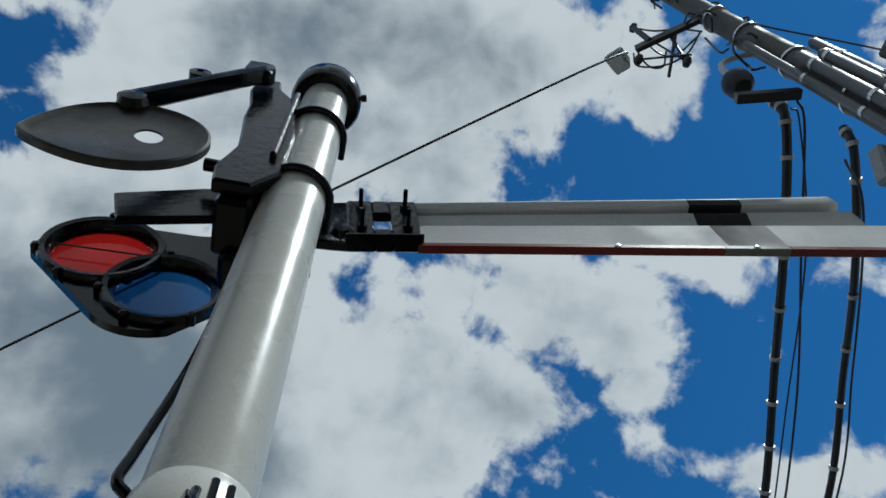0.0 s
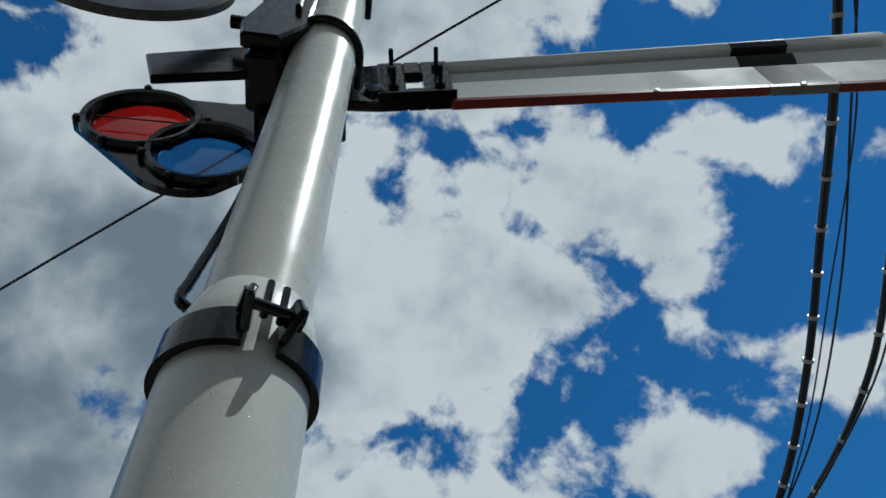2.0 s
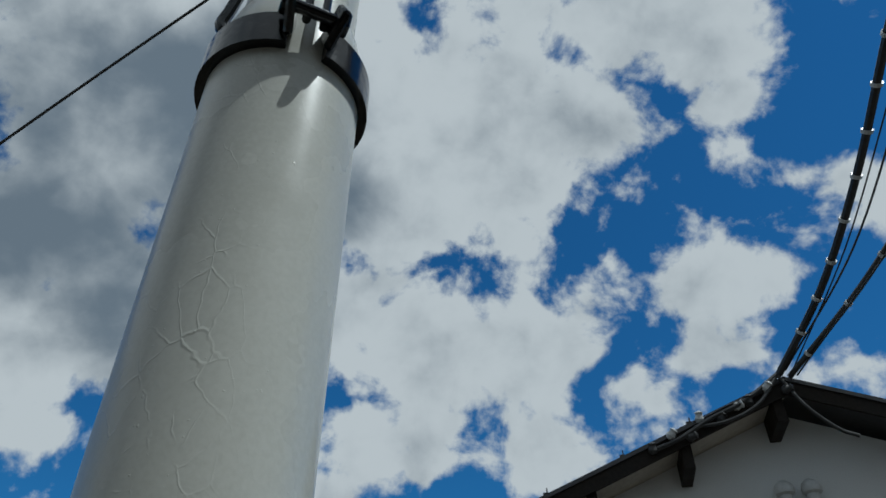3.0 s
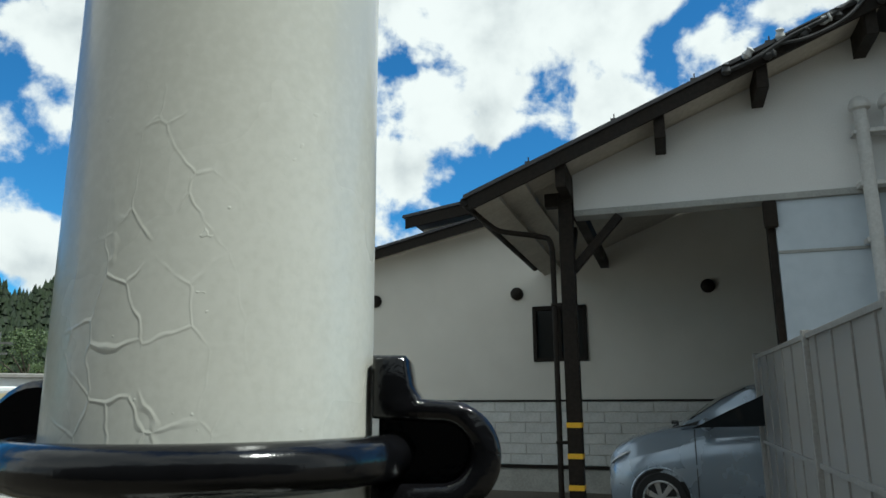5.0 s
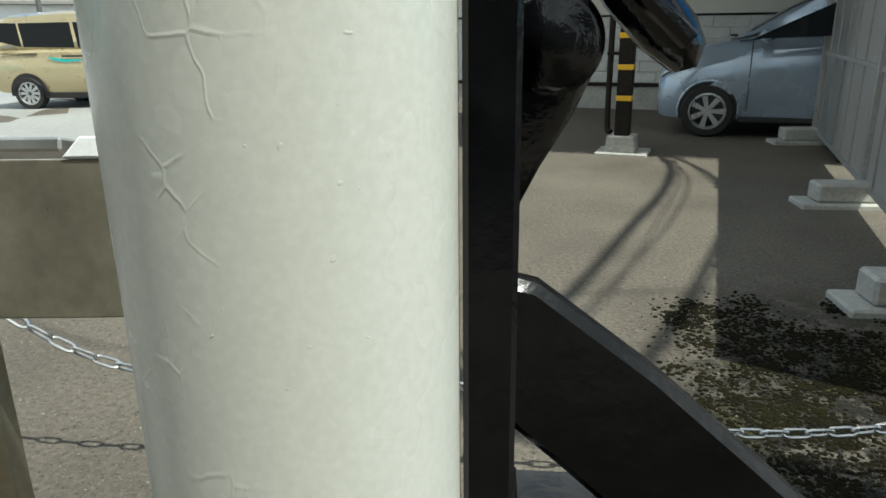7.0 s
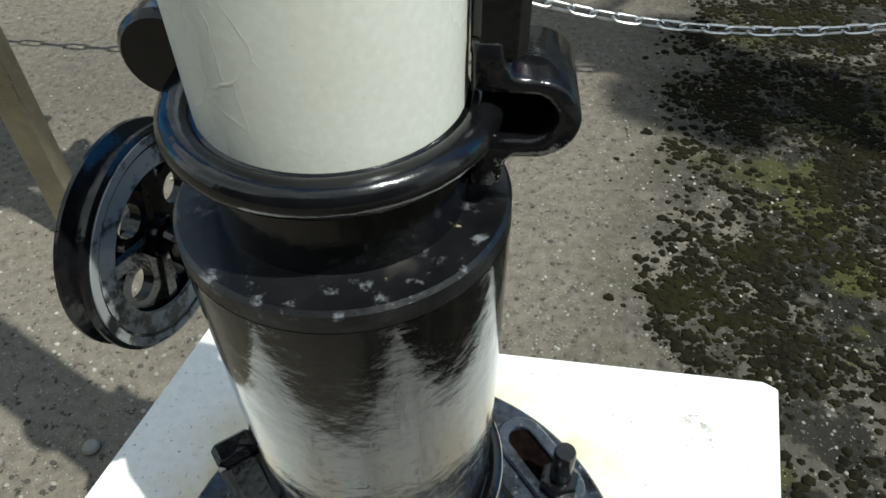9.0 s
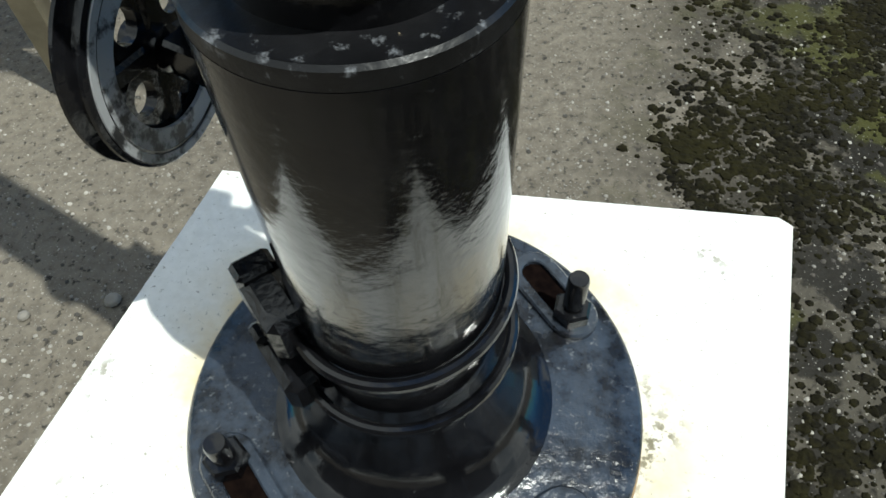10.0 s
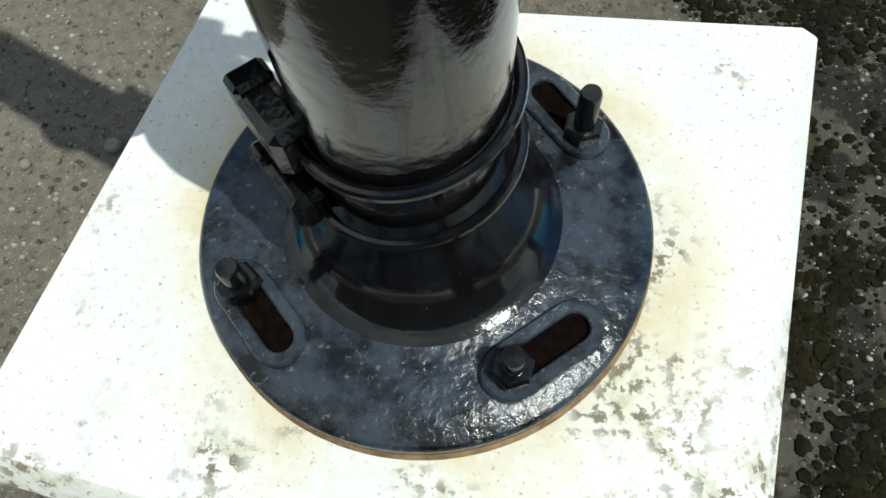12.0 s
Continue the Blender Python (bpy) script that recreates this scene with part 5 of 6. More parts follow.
    for i in range(5):
        for k in range(8):
            glass_f.append((i * 9 + k, i * 9 + k + 1, i * 9 + k + 10, i * 9 + k + 9))
    part("windscreen", (glass_v, glass_f), CAR_GLASS, car)
    part("wiper", box(0.70, -0.35, 1.035, 0.78, 0.35, 1.05, 0.005), TRIM, car)
    part("bumper_grille", box(-0.005, -0.35, 0.30, 0.03, 0.35, 0.42, 0.01), TRIM, car)
    for x in (0.55, 2.95):
        for y in (-0.672, 0.672):
            wheel(car, x, y, 0.275, 0.16, 7, ALLOY)
    return car


small_car()


def taxi_van():
    van = thing("minivan", "champagne gold minivan with a teal stripe in the car park", "minivan", (-8.84, 12.8, -0.16))
    st = [(0.0, .45, .85, .98, .72, .66), (0.04, .36, .9, 1.02, .80, .70), (0.15, .30, .95, 1.04, .83, .72), (0.9, .24, 1.0, 1.05, .845, .74), (2.2, .24, 1.0, 1.05, .845, .74), (3.2, .24, .98, 1.05, .845, .74),
          (3.6, .24, .92, 1.04, .84, .72), (4.0, .26, .80, .95, .80, .66), (4.22, .32, .68, .80, .66, .5)]
    part("body", loft(st, shell), GOLD, van, angle=50)
    cab = [(0.04, 1.0, 1.05, 1.12, .74, .68), (0.16, 1.0, 1.15, 1.50, .76, .66), (0.4, 1.0, 1.2, 1.62, .77, .66), (1.4, 1.0, 1.2, 1.68, .77, .66), (2.4, 1.0, 1.2, 1.66, .77, .66), (2.9, 1.0, 1.15, 1.52, .76, .65), (3.5, 1.0, 1.04, 1.10, .72, .62)]
    part("roof_shell", loft(cab, shell), GOLD, van, angle=50)
    for sy in (-1, 1):
        m = pose(0, sy * 0.77, 0, -sy * 8, 0, 0) @ pose(0, sy * 0.155, 0.015)
        part("quarter_window", moved(prism([(0.20, 1.44), (0.42, 1.20), (0.86, 1.10), (0.86, 1.49), (0.40, 1.50)], -0.004, 0.004), m), CAR_GLASS, van)
        part("side_window", moved(prism([(0.90, 1.10), (1.80, 1.08), (1.80, 1.50), (0.90, 1.49)], -0.004, 0.004), m), CAR_GLASS, van)
        part("front_window", moved(prism([(1.86, 1.08), (2.95, 1.06), (2.5, 1.46), (1.86, 1.50)], -0.004, 0.004), m), CAR_GLASS, van)
        part("slide_rail", box(0.1, sy * 0.835 - 0.01, 0.955, 0.95, sy * 0.835 + 0.01, 0.97), TRIM, van)
        part("tail_lamp", moved(lathe([(0, 0), (0.085, 0.0), (0.10, -0.03), (0, -0.04)], 24), pose(0.02, sy * 0.70, 1.0, 0, -90, sy * 30)), TAIL_RED, van)
        sw = [(0.0, 0.0), (0.12, -0.07), (0.30, -0.10), (0.62, -0.085), (0.62, -0.055), (0.34, -0.055), (0.16, -0.03)]
        part("teal_stripe", moved(prism([(1.12 + x, 0.92 + z) for x, z in sw], -0.002, 0.002), pose(0, sy * 0.848, 0)), TEAL, van)
        part("lettering_bar", moved(box(1.40, -0.002, 0.905, 1.80, 0.002, 0.935), pose(0, sy * 0.848, 0)), TRIM, van)
        part("lettering_bar", moved(box(0.32, -0.002, 1.06, 0.52, 0.002, 1.10), pose(0, sy * 0.80, 0)), GREY_PAINT, van)
        part("sill", box(0.95, sy * 0.80 - 0.03, 0.20, 3.0, sy * 0.80 + 0.03, 0.30, 0.01), TRIM, van)
        for x in (0.70, 3.3):
            part("arch_liner", prism(arc(x, 0.30, 0.335, -10, 190, 30), sy * 0.847 - 0.002, sy * 0.847 + 0.002), TYRE, van)
    for x in (0.70, 3.3):
        for y in (-0.775, 0.775):
            wheel(van, x, y, 0.285, 0.18, 10, ALLOY)
    return van


taxi_van()

# ---- notice board and chain ----
board = thing("notice_board", "olive aluminium information board seen from behind, on square legs", "notice board", (-0.755, 0.745, 0))
part("leg", box(-0.027, -0.02, -0.02, 0.027, 0.02, 0.93, 0.003), BRONZE_ALU, board)
part("leg", moved(box(-0.027, -0.02, -0.02, 0.027, 0.02, 0.93, 0.003), pose(-1.1, 0.0, 0)), BRONZE_ALU, board)
tilt = pose(0.205, -0.05, 0.757, -14, 0, 4)
part("back_panel", moved(box(-1.55, 0.0, 0.0, 0.085, 0.012, 0.235, 0.002), tilt), BRONZE_ALU, board)
part("top_tray", moved(box(-1.55, 0.0, 0.247, -0.010, 0.16, 0.268, 0.004), tilt), STAINLESS, board, "bright metal top edge")
part("corner_piece", moved(prism([(-0.008, 0.236), (0.02, 0.268), (0.050, 0.268), (0.050, 0.236)], -0.006, 0.03, 0.003), tilt), BLADE, board)
part("end_plate", moved(prism([(0.087, 0.0), (0.118, 0.0), (0.118, 0.255), (0.087, 0.235)], 0.0, 0.06, 0.003), tilt), BRONZE_ALU, board)

chain = thing("chain", "galvanised steel chain hanging low between posts", "chain", (0, 1.35, 0.2))
LINK = finish("link", *tube([(0.021 * math.cos(t) * (1.0 if abs(math.cos(t)) < 2 else 1) + (0.014 if math.cos(t) > 0 else -0.014), 0.0125 * math.sin(t), 0) for t in [2 * math.pi * i / 18 for i in range(18)]], 0.0045, 8, True), STEEL)


def chain_run(a, b, low):
    """Links along a sagging line from a to b, each turned a quarter against the last."""
    a, b = Vector(a), Vector(b)
    L = (b - a).length
    n = max(2, int(L / 0.056))
    for i in range(n):
        t0, t1 = i / n, (i + 1) / n

        def at(t):
            p = a.lerp(b, t)
            p.z -= low * 4 * t * (1 - t)
            return p
        p, q = at(t0), at(t1)
        ob = new("link", LINK)
        ob.parent = chain
        d = (q - p).normalized()
        m = d.to_track_quat("X", "Z").to_matrix().to_4x4() @ pose(0, 0, 0, 25 if i % 2 else 115)
        m.translation = (p + q) / 2 - Vector(chain.location)
        ob.matrix_basis = m


CY = 1.42
chain_run((-1.40, CY, 0.604), (-0.36, CY, 0.40), 0.2136)
chain_run((-0.354, CY, 0.40), (1.85, CY, 0.414), 0.262)
for x, z in ((-1.43, 0.60), (-0.357, 0.41), (1.88, 0.41)):
    bol = thing("chain_post", "short steel post holding the chain", "chain post", (x, CY, 0), "chain posts")
    part("stem", lathe([(0.03, -0.02), (0.03, z + 0.08), (0.02, z + 0.10), (0, z + 0.1)], 20), STAINLESS, bol)
    part("eye", tube([(0.03 * (1 if x < 0 else -1) + 0.012 * math.cos(t), 0.0, z + 0.012 * math.sin(t)) for t in [2 * math.pi * i / 14 for i in range(14)]], 0.004, 6, True), STEEL, bol)

# ---- utility pole with cables ----
KM = 0.857
UX, UY = 3.054, 0.193
mast = thing("utility_pole", "grey concrete utility pole with conduits and brackets", "utility pole", (UX, UY, 0.236))
mast.scale = (KM, KM, KM)
part("shaft", lathe([(0.15, -0.35), (0.135, 5), (0.115, 10), (0.10, 13.5), (0, 13.52)], 32), POLE_CONC, mast)
for k, (a, r, top) in enumerate(((-150, 0.05, 7.15), (-118, 0.05, 7.0), (-88, 0.045, 7.35), (-185, 0.035, 8.0))):
    x, y = 0.195 * math.cos(radians(a)), 0.195 * math.sin(radians(a))
    cd = part("conduit", lathe([(r, 0.0), (r, top), (r * .6, top + 0.05), (0, top + .06)], 20), CONDUIT, mast)
    cd.location = (x, y, 0)
    for z in (5.3, 6.1, 6.9):
        if z < top:
            bn = part("conduit_band", lathe([(r + 0.002, z), (r + 0.006, z), (r + 0.006, z + 0.04), (r + 0.002, z + 0.04)], 20, True), STEEL, mast)
            bn.location = (x, y, 0)
for z in (5.6, 6.5, 7.45, 8.4, 9.2):
    part("steel_band", lathe([(0.12, z), (0.142, z), (0.142, z + 0.03), (0.12, z + 0.03)], 32, True), STEEL, mast)
part("cross_bracket", join(beam((-0.10, 0.16, 7.05), (-0.58, 0.31, 7.08), 0.08, 0.08)), TRIM, mast, "black square bracket")
cam_m = part("dome_unit", moved(lathe([(0, -0.17), (0.07, -0.165), (0.12, -0.10), (0.125, -0.02), (0.11, 0.03), (0.06, 0.07), (0, 0.075)], 28), pose(-0.46, 0.25, 7.42)), TRIM, mast, "black round housing on a curved arm")
part("unit_arm", tube(smooth_path([(-0.06, 0.06, 7.95), (-0.25, 0.14, 7.98), (-0.42, 0.22, 7.85), (-0.46, 0.25, 7.48)], 5), 0.028, 10), PVC, mast)
flood = part("flood_lamp", moved(prism([(-0.13, -0.08), (0.13, -0.08), (0.09, 0.06), (-0.09, 0.06)], -0.10, 0.10, 0.02), pose(-0.80, 0.66, 9.45, 25, 0, 35)), PVC, mast, "pale floodlight head")
part("flood_lens", moved(box(-0.11, -0.085, -0.091, 0.11, 0.085, -0.081), pose(-0.80, 0.66, 9.45, 25, 0, 35)), LAMP_GLASS, mast)
part("flood_bracket", join(beam((-0.04, 0.04, 9.45), (-0.62, 0.52, 9.5), 0.05, 0.14), beam((-0.5, 0.4, 9.5), (-0.46, 0.42, 10.3), 0.06, 0.06), beam((-0.30, 0.3, 9.5), (-0.30, 0.42, 8.85), 0.03, 0.03), beam((-0.45, 0.4, 9.4), (-0.30, 0.42, 8.85), 0.02, 0.02), beam((-0.7, 0.55, 9.1), (-0.25, 0.35, 8.9), 0.02, 0.02)), TRIM, mast)
part("spreader", beam((-0.5, 0.1, 11.0), (0.5, -0.1, 11.0), 0.08, 0.08), TRIM, mast)
part("stay", beam((-0.05, 0.3, 10.0), (-0.12, 0.75, 9.55), 0.03, 0.03), TRIM, mast)
part("side_box", box(-0.05, -0.50, 5.9, 0.14, -0.30, 6.5, 0.02), POLE_CONC, mast)
part("small_lamp", moved(box(-0.12, -0.06, -0.14, 0.12, 0.06, 0.14, 0.02), pose(-0.12, 0.24, 5.72, 30, 0, 0)), PALE_PIPE, mast)
rng = random.Random(4)
for k in range(14):
    z = 7.6 + 0.25 * k
    a, b = rng.uniform(-200, -60), rng.uniform(-200, -60)
    p = [(0.17 * math.cos(radians(a)), 0.17 * math.sin(radians(a)) + 0.15, z), (0.34 * math.cos(radians((a + b) / 2)), 0.30 * math.sin(radians((a + b) / 2)) + 0.15, z + rng.uniform(-.3, .1)), (0.17 * math.cos(radians(b)), 0.17 * math.sin(radians(b)) + 0.15, z + rng.uniform(0.2, 0.6))]
    part("loose_lead", tube(smooth_path(p, 6), 0.012, 6), CABLE, mast)

for p in ([(-0.62, 0.52, 9.52), (-0.56, 0.60, 9.15), (-0.44, 0.56, 9.05), (-0.36, 0.44, 9.30)], [(-0.50, 0.40, 9.95), (-0.34, 0.52, 9.60), (-0.22, 0.46, 9.35), (-0.10, 0.20, 9.25)],
          [(-0.66, 0.56, 9.42), (-0.72, 0.60, 9.02), (-0.50, 0.52, 8.90), (-0.28, 0.36, 8.95), (-0.12, 0.16, 9.2)], [(-0.46, 0.42, 10.28), (-0.30, 0.36, 10.0), (-0.14, 0.24, 9.7), (-0.06, 0.16, 9.3)]):
    part("drop_lead", tube(smooth_path(p, 6), 0.011, 6), CABLE, mast)
for x, y, z in ((-0.46, 0.42, 10.28), (-0.30, 0.42, 8.83), (-0.70, 0.55, 9.1)):
    part("bracket_clamp", moved(lathe([(0, -0.06), (0.035, -0.05), (0.05, 0.0), (0.035, 0.05), (0, 0.06)], 12), pose(x, y, z, 40, 20, 0)), TRIM, mast)

APEX = BUILDING @ Vector((2.80, FY - 0.03, 4.80))


def ray_point(az, el, dist):
    """A place by its bearing and height angle from a spot below the signal head."""
    d = Vector(direction(az, el))
    h = math.hypot(d.x, d.y)
    return Vector((0.08, -0.45, 1.65)) + d * (dist / h)


def cable(points, r, label, clips=0, wob=0.0):
    pts = smooth_path(points, 8)
    ob = thing("cable", label, "cable", points[0], "overhead cables")
    wpart("sheath", tube(pts, r, 8), CABLE, ob)
    if clips:
        for i in range(2, len(pts) - 2, clips):
            d = (pts[i + 1] - pts[i - 1]).normalized()
            m = Matrix.Translation(pts[i]) @ d.to_track_quat("Z", "Y").to_matrix().to_4x4()
            wpart("clip", moved(lathe([(r * 1.05, -0.015), (r * 1.35, -0.015), (r * 1.35, 0.015), (r * 1.05, 0.015)], 10, True), m), PVC, ob)
    return ob


cable([ray_point(72.4, 58.5, 3.02), ray_point(71.0, 56.6, 3.07), ray_point(60.8, 50.8, 3.55), ray_point(51.1, 43.4, 4.6), ray_point(44.6, 36.6, 5.4), ray_point(38.8, 30.2, 6.2), APEX + Vector((0.02, 0, 0))], 0.034, "thick black bundled service cable with pale clips", 3)
cable([ray_point(74.0, 57.0, 3.02), ray_point(72.0, 55.5, 3.07), ray_point(62.0, 50.0, 3.55), ray_point(50.9, 40.7, 4.75), ray_point(42.0, 32.0, 5.9), APEX + Vector((0.1, 0, 0.05))], 0.009, "thin black service wire")
cable([ray_point(72.8, 57.0, 3.02), ray_point(71.8, 55.8, 3.07), ray_point(61.5, 49.2, 3.55), ray_point(50.2, 41.0, 4.75), ray_point(41.5, 32.2, 5.9), APEX + Vector((0.15, 0, 0.02))], 0.007, "thin black service wire")
cable([ray_point(74.2, 53.5, 2.95), ray_point(72.2, 51.6, 3.02), ray_point(63.7, 46.3, 3.6), ray_point(56.0, 41.0, 4.5), ray_point(48.8, 34.7, 5.25), ray_point(42.0, 29.8, 6.1), APEX + Vector((0.12, 0, -0.02))], 0.026, "black bundled service cable with pale clips", 4)
cable([ray_point(71.5, 52.0, 2.95), ray_point(68.0, 48.5, 3.12), ray_point(57.0, 41.0, 4.5), ray_point(48.0, 33.5, 5.35), APEX + Vector((0.2, 0, 0.0))], 0.008, "thin black service wire")
cable([(UX, UY - 0.09, 9.58), ray_point(79, 63.8, 3.8), ray_point(83.0, 53.8, 6.2), ray_point(86, 40, 11)], 0.012, "thin black overhead wire running off the pole")
wire_end = Vector((UX, UY, 0.236)) + KM * Vector((-0.74, 0.62, 9.42))
cable([(-9.0, 6.85, 2.9), (-4.2, 3.88, 3.83), (-1.27, 2.14, 5.12), (1.5, 0.51, 6.40), wire_end], 0.0085, "single black overhead wire")

ins = built("cable_anchor", "cluster of insulators and clamps at the gable peak", "cable anchor")
for k in range(9):
    x = 1.55 + 0.155 * k
    part("clamp", moved(lathe([(0, 0), (0.03, 0.01), (0.045, 0.04), (0.03, 0.08), (0.04, 0.10), (0, 0.12)], 12), pose(x, FY - 0.03, slope(x) - 0.10 + 0.07 * (k % 2), 20, 40 * (k % 3), 0)), PVC if k % 2 else TRIM, ins)
for pts, r in (([(2.80, -.56, 4.80), (2.45, -.60, 4.55), (2.1, -.60, 4.40), (1.8, -.59, 4.24), (1.55, -.57, 4.16)], 0.022), ([(2.80, -.56, 4.80), (2.55, -.62, 4.50), (2.25, -.62, 4.36), (1.95, -.59, 4.34)], 0.016),
               ([(2.80, -.56, 4.80), (2.95, -.58, 4.45), (3.15, -.57, 4.22), (3.3, -.55, 4.15)], 0.018), ([(2.80, -.56, 4.78), (2.6, -.58, 4.62), (2.3, -.6, 4.52), (2.0, -.58, 4.40)], 0.012)):
    part("lead", tube(smooth_path(pts, 6), r, 8), CABLE, ins)

# ---- distance ----
def hills():
    vs, fs = [], []
    cols, rows = 60, 8
    for i in range(cols + 1):
        az = radians(-75 + 75 * i / cols)
        top = 36 + 6 * math.sin(i * 0.31) + 4 * math.sin(i * 0.83 + 1)
        for j in range(rows + 1):
            t = j / rows
            d = 130 + 110 * t
            vs.append((d * math.sin(az), d * math.cos(az), -1 + top * (1 - (1 - t) ** 1.8)))
    for i in range(cols):
        for j in range(rows):
            a = i * (rows + 1) + j
            fs.append((a, a + rows + 1, a + rows + 2, a + 1))
    return vs, fs


hill_geo = hills()
tagged(part("backdrop", hill_geo, HILL_SOIL), "wooded hill behind the town", "hill", kind="structure")


def conifers():
    """A wood of small cones of ragged skirts standing on the hill."""
    vs, fs = [], []
    r = random.Random(11)
    for _ in range(1500):
        az, t = radians(r.uniform(-60, -18)), r.uniform(0.05, 1.0)
        d = 130 + 110 * t
        col = (math.degrees(az) + 75) / 75 * 60
        top = 36 + 6 * math.sin(col * 0.31) + 4 * math.sin(col * 0.83 + 1)
        x, y, z = d * math.sin(az), d * math.cos(az), -1 + top * (1 - (1 - t) ** 1.8)
        h, w = r.uniform(5.0, 9.0), r.uniform(1.3, 2.2)
        for s in range(4):
            zb, zt, wb = z + h * (0.08 + 0.22 * s), z + h * (0.42 + 0.20 * s), w * (1 - 0.22 * s)
            k = len(vs)
            ph = r.uniform(0, 6.28)
            for i in range(7):
                a = ph + 2 * math.pi * i / 7
                q = wb * r.uniform(0.65, 1.15)
                vs.append((x + q * math.cos(a), y + q * math.sin(a), zb + r.uniform(-.3, .3)))
            vs.append((x, y, min(zt, z + h)))
            for i in range(7):
                fs.append((k + i, k + (i + 1) % 7, k + 7))
    return vs, fs


def plain_mesh(name, geo, mat):
    me = bpy.data.meshes.new(name)
    me.from_pydata(geo[0], [], geo[1])
    me.materials.append(mat)
    return me


tagged(new("conifer_wood", plain_mesh("conifer_wood", conifers(), CONIFER)), "dark green conifer wood covering the hill", "trees", kind="stuff")


def leaf_tree(at, h, w, mat, label, seed):
    r = random.Random(seed)
    tree = thing("tree", label, "tree", at)
    limbs = [tube([(0, 0, -0.2), (0.05, 0, h * .3), (0, .1, h * .65)], [h * .03, h * .022, h * .008], 8)]
    for k in range(7):
        a, z = r.uniform(0, 6.28), h * r.uniform(.25, .5)
        limbs.append(tube([(0, 0, z), (w * .25 * math.cos(a), w * .25 * math.sin(a), z + h * .15), (w * .45 * math.cos(a), w * .45 * math.sin(a), z + h * .26)], [h * .012, h * .008, h * .003], 6))
    part("trunk", join(*limbs), BARK, tree)
    vs, fs = [], []
    clumps = []
    for _ in range(30):
        a, q, zz = r.uniform(0, 6.28), r.uniform(0.15, .5) * w, r.uniform(.38, .95)
        q *= math.sqrt(max(0.1, 1 - ((zz - .6) / .42) ** 2))
        clumps.append((q * math.cos(a), q * math.sin(a), zz * h))
    for cx, cy, cz in clumps:
        for _ in range(110):
            d = Vector((r.gauss(0, 1), r.gauss(0, 1), r.gauss(0, .8))).normalized() * (w * .17 * r.uniform(.4, 1.05))
            s = w * r.uniform(.012, .022)
            u = Vector((r.uniform(-1, 1), r.uniform(-1, 1), r.uniform(-1, 1))).normalized() * s
            v2 = u.orthogonal().normalized() * s * .6
            c = Vector((cx, cy, cz)) + d
            k = len(vs)
            vs += [tuple(c + u), tuple(c + v2), tuple(c - u), tuple(c - v2)]
            fs.append((k, k + 1, k + 2, k + 3))
    part("crown", plain_mesh("crown", (vs, fs), mat), mat, tree)
    return tree


def far_place(az, dist, z=0.0):
    return (dist * math.sin(radians(az)), dist * math.cos(radians(az)), z)


leaf_tree(far_place(-34.6, 62, -0.4), 6.4, 5.2, LEAF, "spring-green broadleaf tree at the foot of the hill", 3)
leaf_tree(far_place(-30.6, 58, -0.4), 6.6, 4.4, LEAF_DARK, "green broadleaf tree at the foot of the hill", 5)
leaf_tree(far_place(-37.5, 66, -0.4), 6.0, 5.0, LEAF_DARK, "green broadleaf tree at the foot of the hill", 8)


def far_building(name, label, az0, az1, dist, h, mat, floors, cols, flat=True):
    a, b = Vector(far_place(az0, dist)), Vector(far_place(az1, dist))
    L = (b - a).length
    ang = math.degrees(math.atan2(b.y - a.y, b.x - a.x))
    b_ = thing(name, label, "building", (a.x, a.y, -0.5))
    m = pose(0, 0, 0, 0, 0, ang)
    part("wall", moved(box(0, 0, -0.5, L, 9, h), m), mat, b_)
    part("roof", moved(box(-0.3, -0.35, h, L + 0.3, 9.3, h + 0.25, 0.05), m), FAR_WHITE if mat is FAR_BLUE else GREY_PAINT, b_)
    for f in range(floors):
        for c in range(cols):
            x = (c + 0.5) * L / cols
            z = h * (f + 0.35) / floors
            w = part("window", moved(box(x - L / cols * .3, -0.05, z, x + L / cols * .3, 0.02, z + h / floors * .42, 0.0), m), FAR_DARK, b_)
            part("window_frame", moved(join(box(x - L / cols * .32, -0.07, z - 0.06, x + L / cols * .32, -0.001, z - 0.001), box(x - 0.04, -0.07, z, x + 0.04, -0.051, z + h / floors * .42)), m), FAR_WHITE, w)
    return b_


far_building("office_building", "long white low building beyond the car park", -41, -29, 44, 3.0, FAR_WHITE, 1, 10)
far_building("shed_building", "blue metal-clad hut beyond the car park", -32.3, -28.5, 31, 2.1, FAR_BLUE, 1, 3)
far_building("shop_building", "white building with windows beyond the car park", -46, -33.0, 52, 4.2, FAR_WHITE, 1, 9)
for az, d, h in ((-32.6, 40, 5.0), (-33.6, 44, 4.0)):
    up = thing("utility_pole", "distant grey utility pole beyond the car park", "utility pole", far_place(az, d, -0.4), "distant poles")
    part("shaft", lathe([(0.14, -0.2), (0.10, h), (0, h + 0.02)], 12), POLE_CONC, up)
    part("crossarm", join(box(-0.7, -0.05, h - 0.6, 0.7, 0.05, h - 0.5), box(-0.5, -0.05, h - 1.1, 0.5, 0.05, h - 1.0)), POLE_CONC, up)

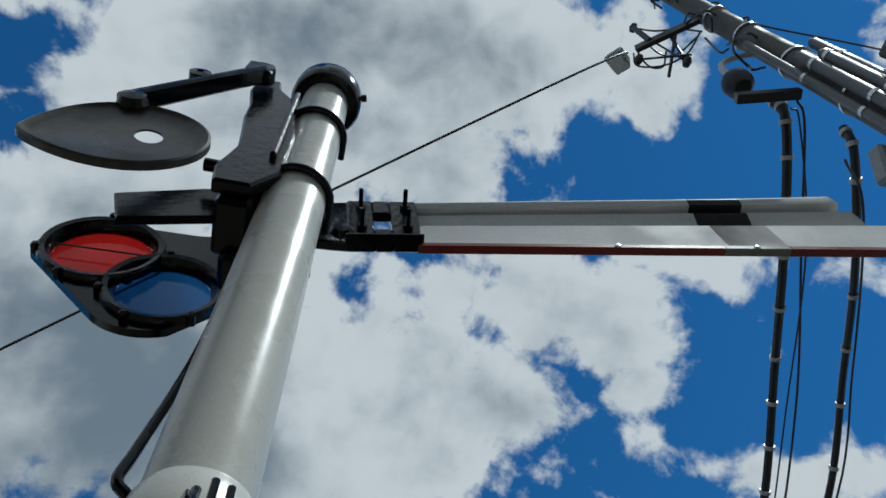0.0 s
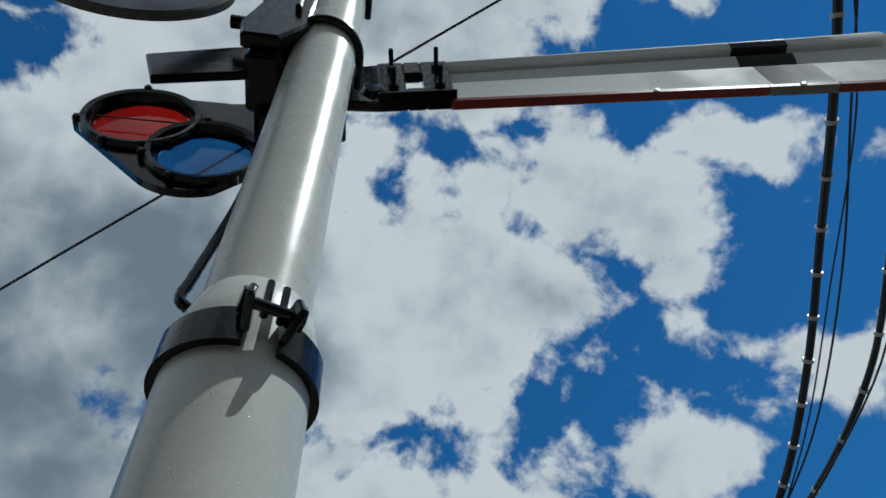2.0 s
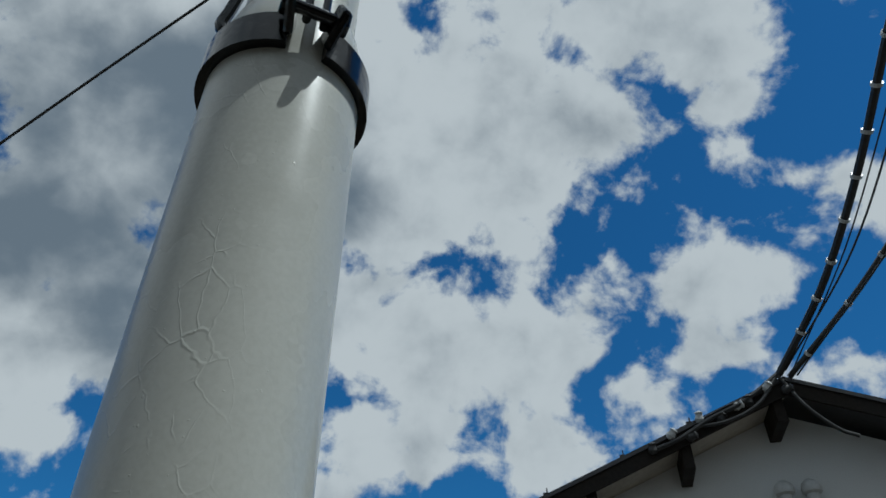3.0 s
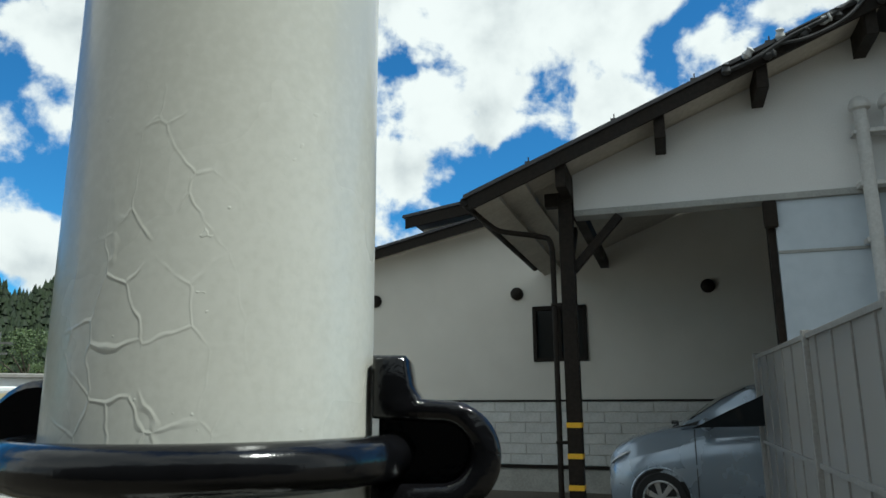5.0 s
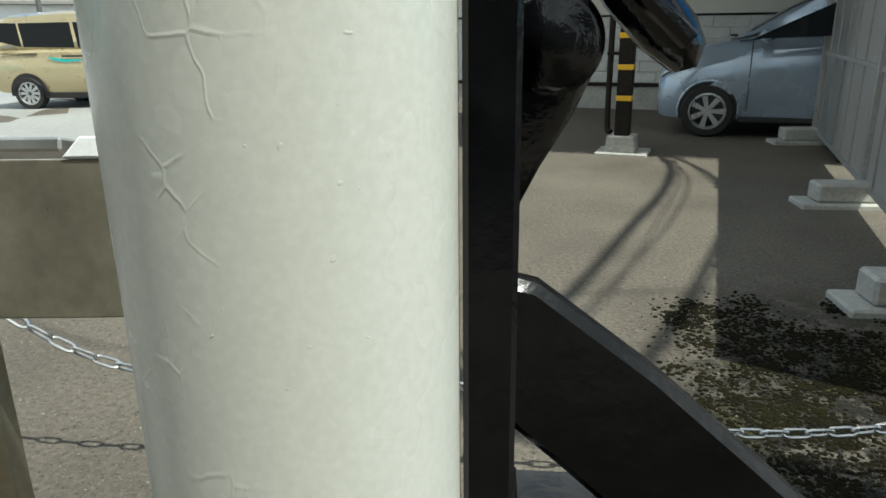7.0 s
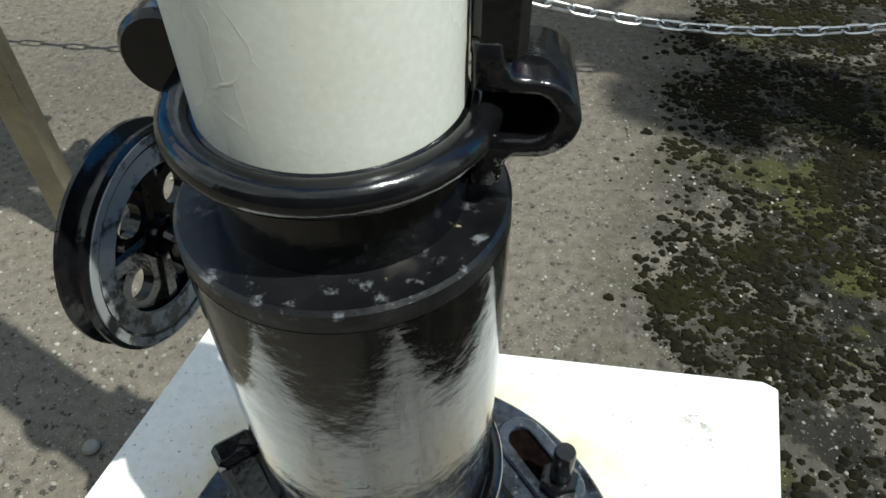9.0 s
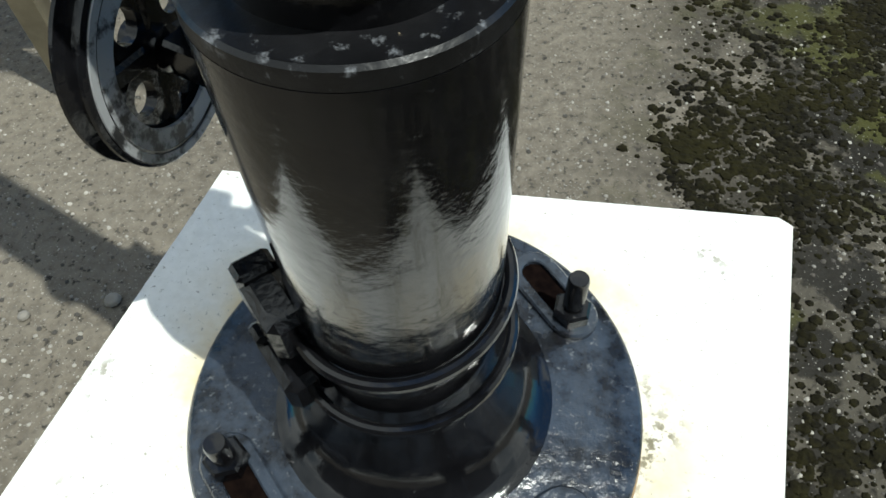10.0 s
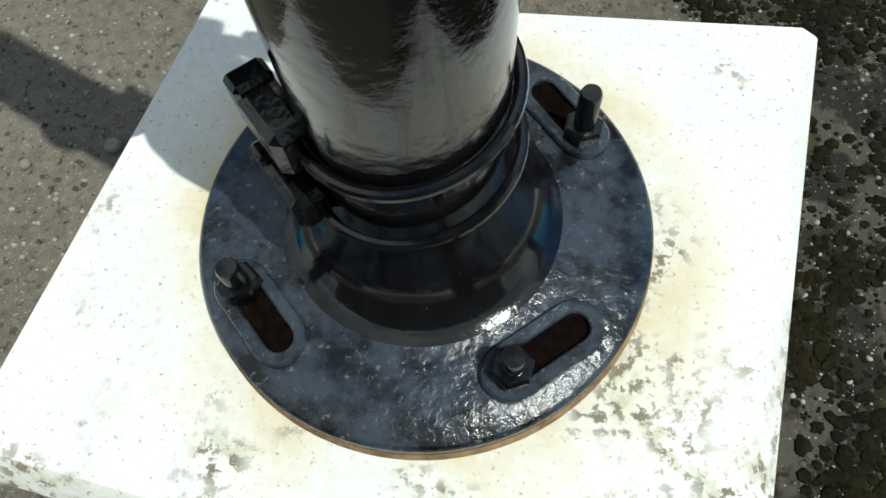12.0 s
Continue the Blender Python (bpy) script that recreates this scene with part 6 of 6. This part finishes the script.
# ---- grit and moss on the yard ----
def scatter(count, seed, region, size, lump, mound):
    """Many small rough lumps lying on the ground, as one mesh."""
    r = random.Random(seed)
    vs, fs = [], []
    base = [(1, 0, 0), (0.5, .87, 0), (-.5, .87, 0), (-1, 0, 0), (-.5, -.87, 0), (.5, -.87, 0)]
    for _ in range(count):
        x, y = region(r)
        if max(abs(x * 1.0 + 0.23 * 0), 0) < 0.46 and -0.42 < y < 0.33:
            continue
        s = size(r)
        a = r.uniform(0, 6.28)
        k = len(vs)
        gz = ground_height(x, y)
        for j, (sc, zz) in enumerate(((1.0, -0.1), (0.75, lump * .6))):
            for bx, by, _ in base:
                q = s * sc * r.uniform(.75, 1.2)
                vs.append((x + q * (bx * math.cos(a) - by * math.sin(a)), y + q * (bx * math.sin(a) + by * math.cos(a)) * mound, gz + s * zz * r.uniform(.7, 1.2)))
        vs.append((x, y, gz + s * lump * r.uniform(.8, 1.2)))
        for i in range(6):
            fs += [(k + i, k + (i + 1) % 6, k + 6 + (i + 1) % 6, k + 6 + i), (k + 6 + i, k + 6 + (i + 1) % 6, k + 12)]
    return vs, fs


def yard(r):
    d = abs(r.gauss(0, 1.6)) + 0.3
    a = r.uniform(-0.4, 3.6)
    return d * math.cos(a), d * math.sin(a) - 0.3


def moss_patch(r):
    c = r.choice(moss_centres)
    return c[0] + r.gauss(0, c[2]), c[1] + r.gauss(0, c[2])


mr = random.Random(21)
moss_centres = []
for _ in range(380):
    y = mr.uniform(-0.6, 2.7)
    x = 0.25 + 0.22 * y + abs(mr.gauss(0.42, 0.34))
    moss_centres.append((x, y, mr.uniform(0.012, 0.07)))
tagged(new("loose_grit", plain_mesh("loose_grit", scatter(15000, 5, yard, lambda r: 0.0012 + 0.0036 * r.random() ** 4, 0.7, 1.0), PEBBLE)), "small pale loose stones scattered over the asphalt", "grit", kind="stuff")
tagged(new("moss", plain_mesh("moss", scatter(42000, 6, moss_patch, lambda r: 0.0025 + 0.011 * r.random() ** 3, 0.5, 0.9), MOSS)), "dark olive moss clumps growing on the asphalt", "moss", kind="stuff")
DARK_GRIT = material("dark_grit", (0.03, 0.027, 0.022), (0.07, 0.06, 0.05), rough=0.85, grain=12, blotch=4, bump=0.3)
tagged(new("dark_grit", plain_mesh("dark_grit", scatter(9000, 15, yard, lambda r: 0.0018 + 0.0045 * r.random() ** 3, 0.5, 1.0), DARK_GRIT)), "small dark crumbs of asphalt and soil", "grit", kind="stuff")
for x, y, s in ((-0.53, 0.27, 0.014), (-0.665, 0.235, 0.010), (-0.40, -0.12, 0.008)):
    st = part("stone", moved(lathe([(0, -0.4), (0.7, -0.3), (1.0, 0.1), (0.8, 0.5), (0.3, 0.75), (0, 0.8)], 9), pose(x, y, s * .3) @ Matrix.Scale(s, 4)), PEBBLE)
    tagged(st, "small loose stone on the asphalt", "stone", "loose stones")
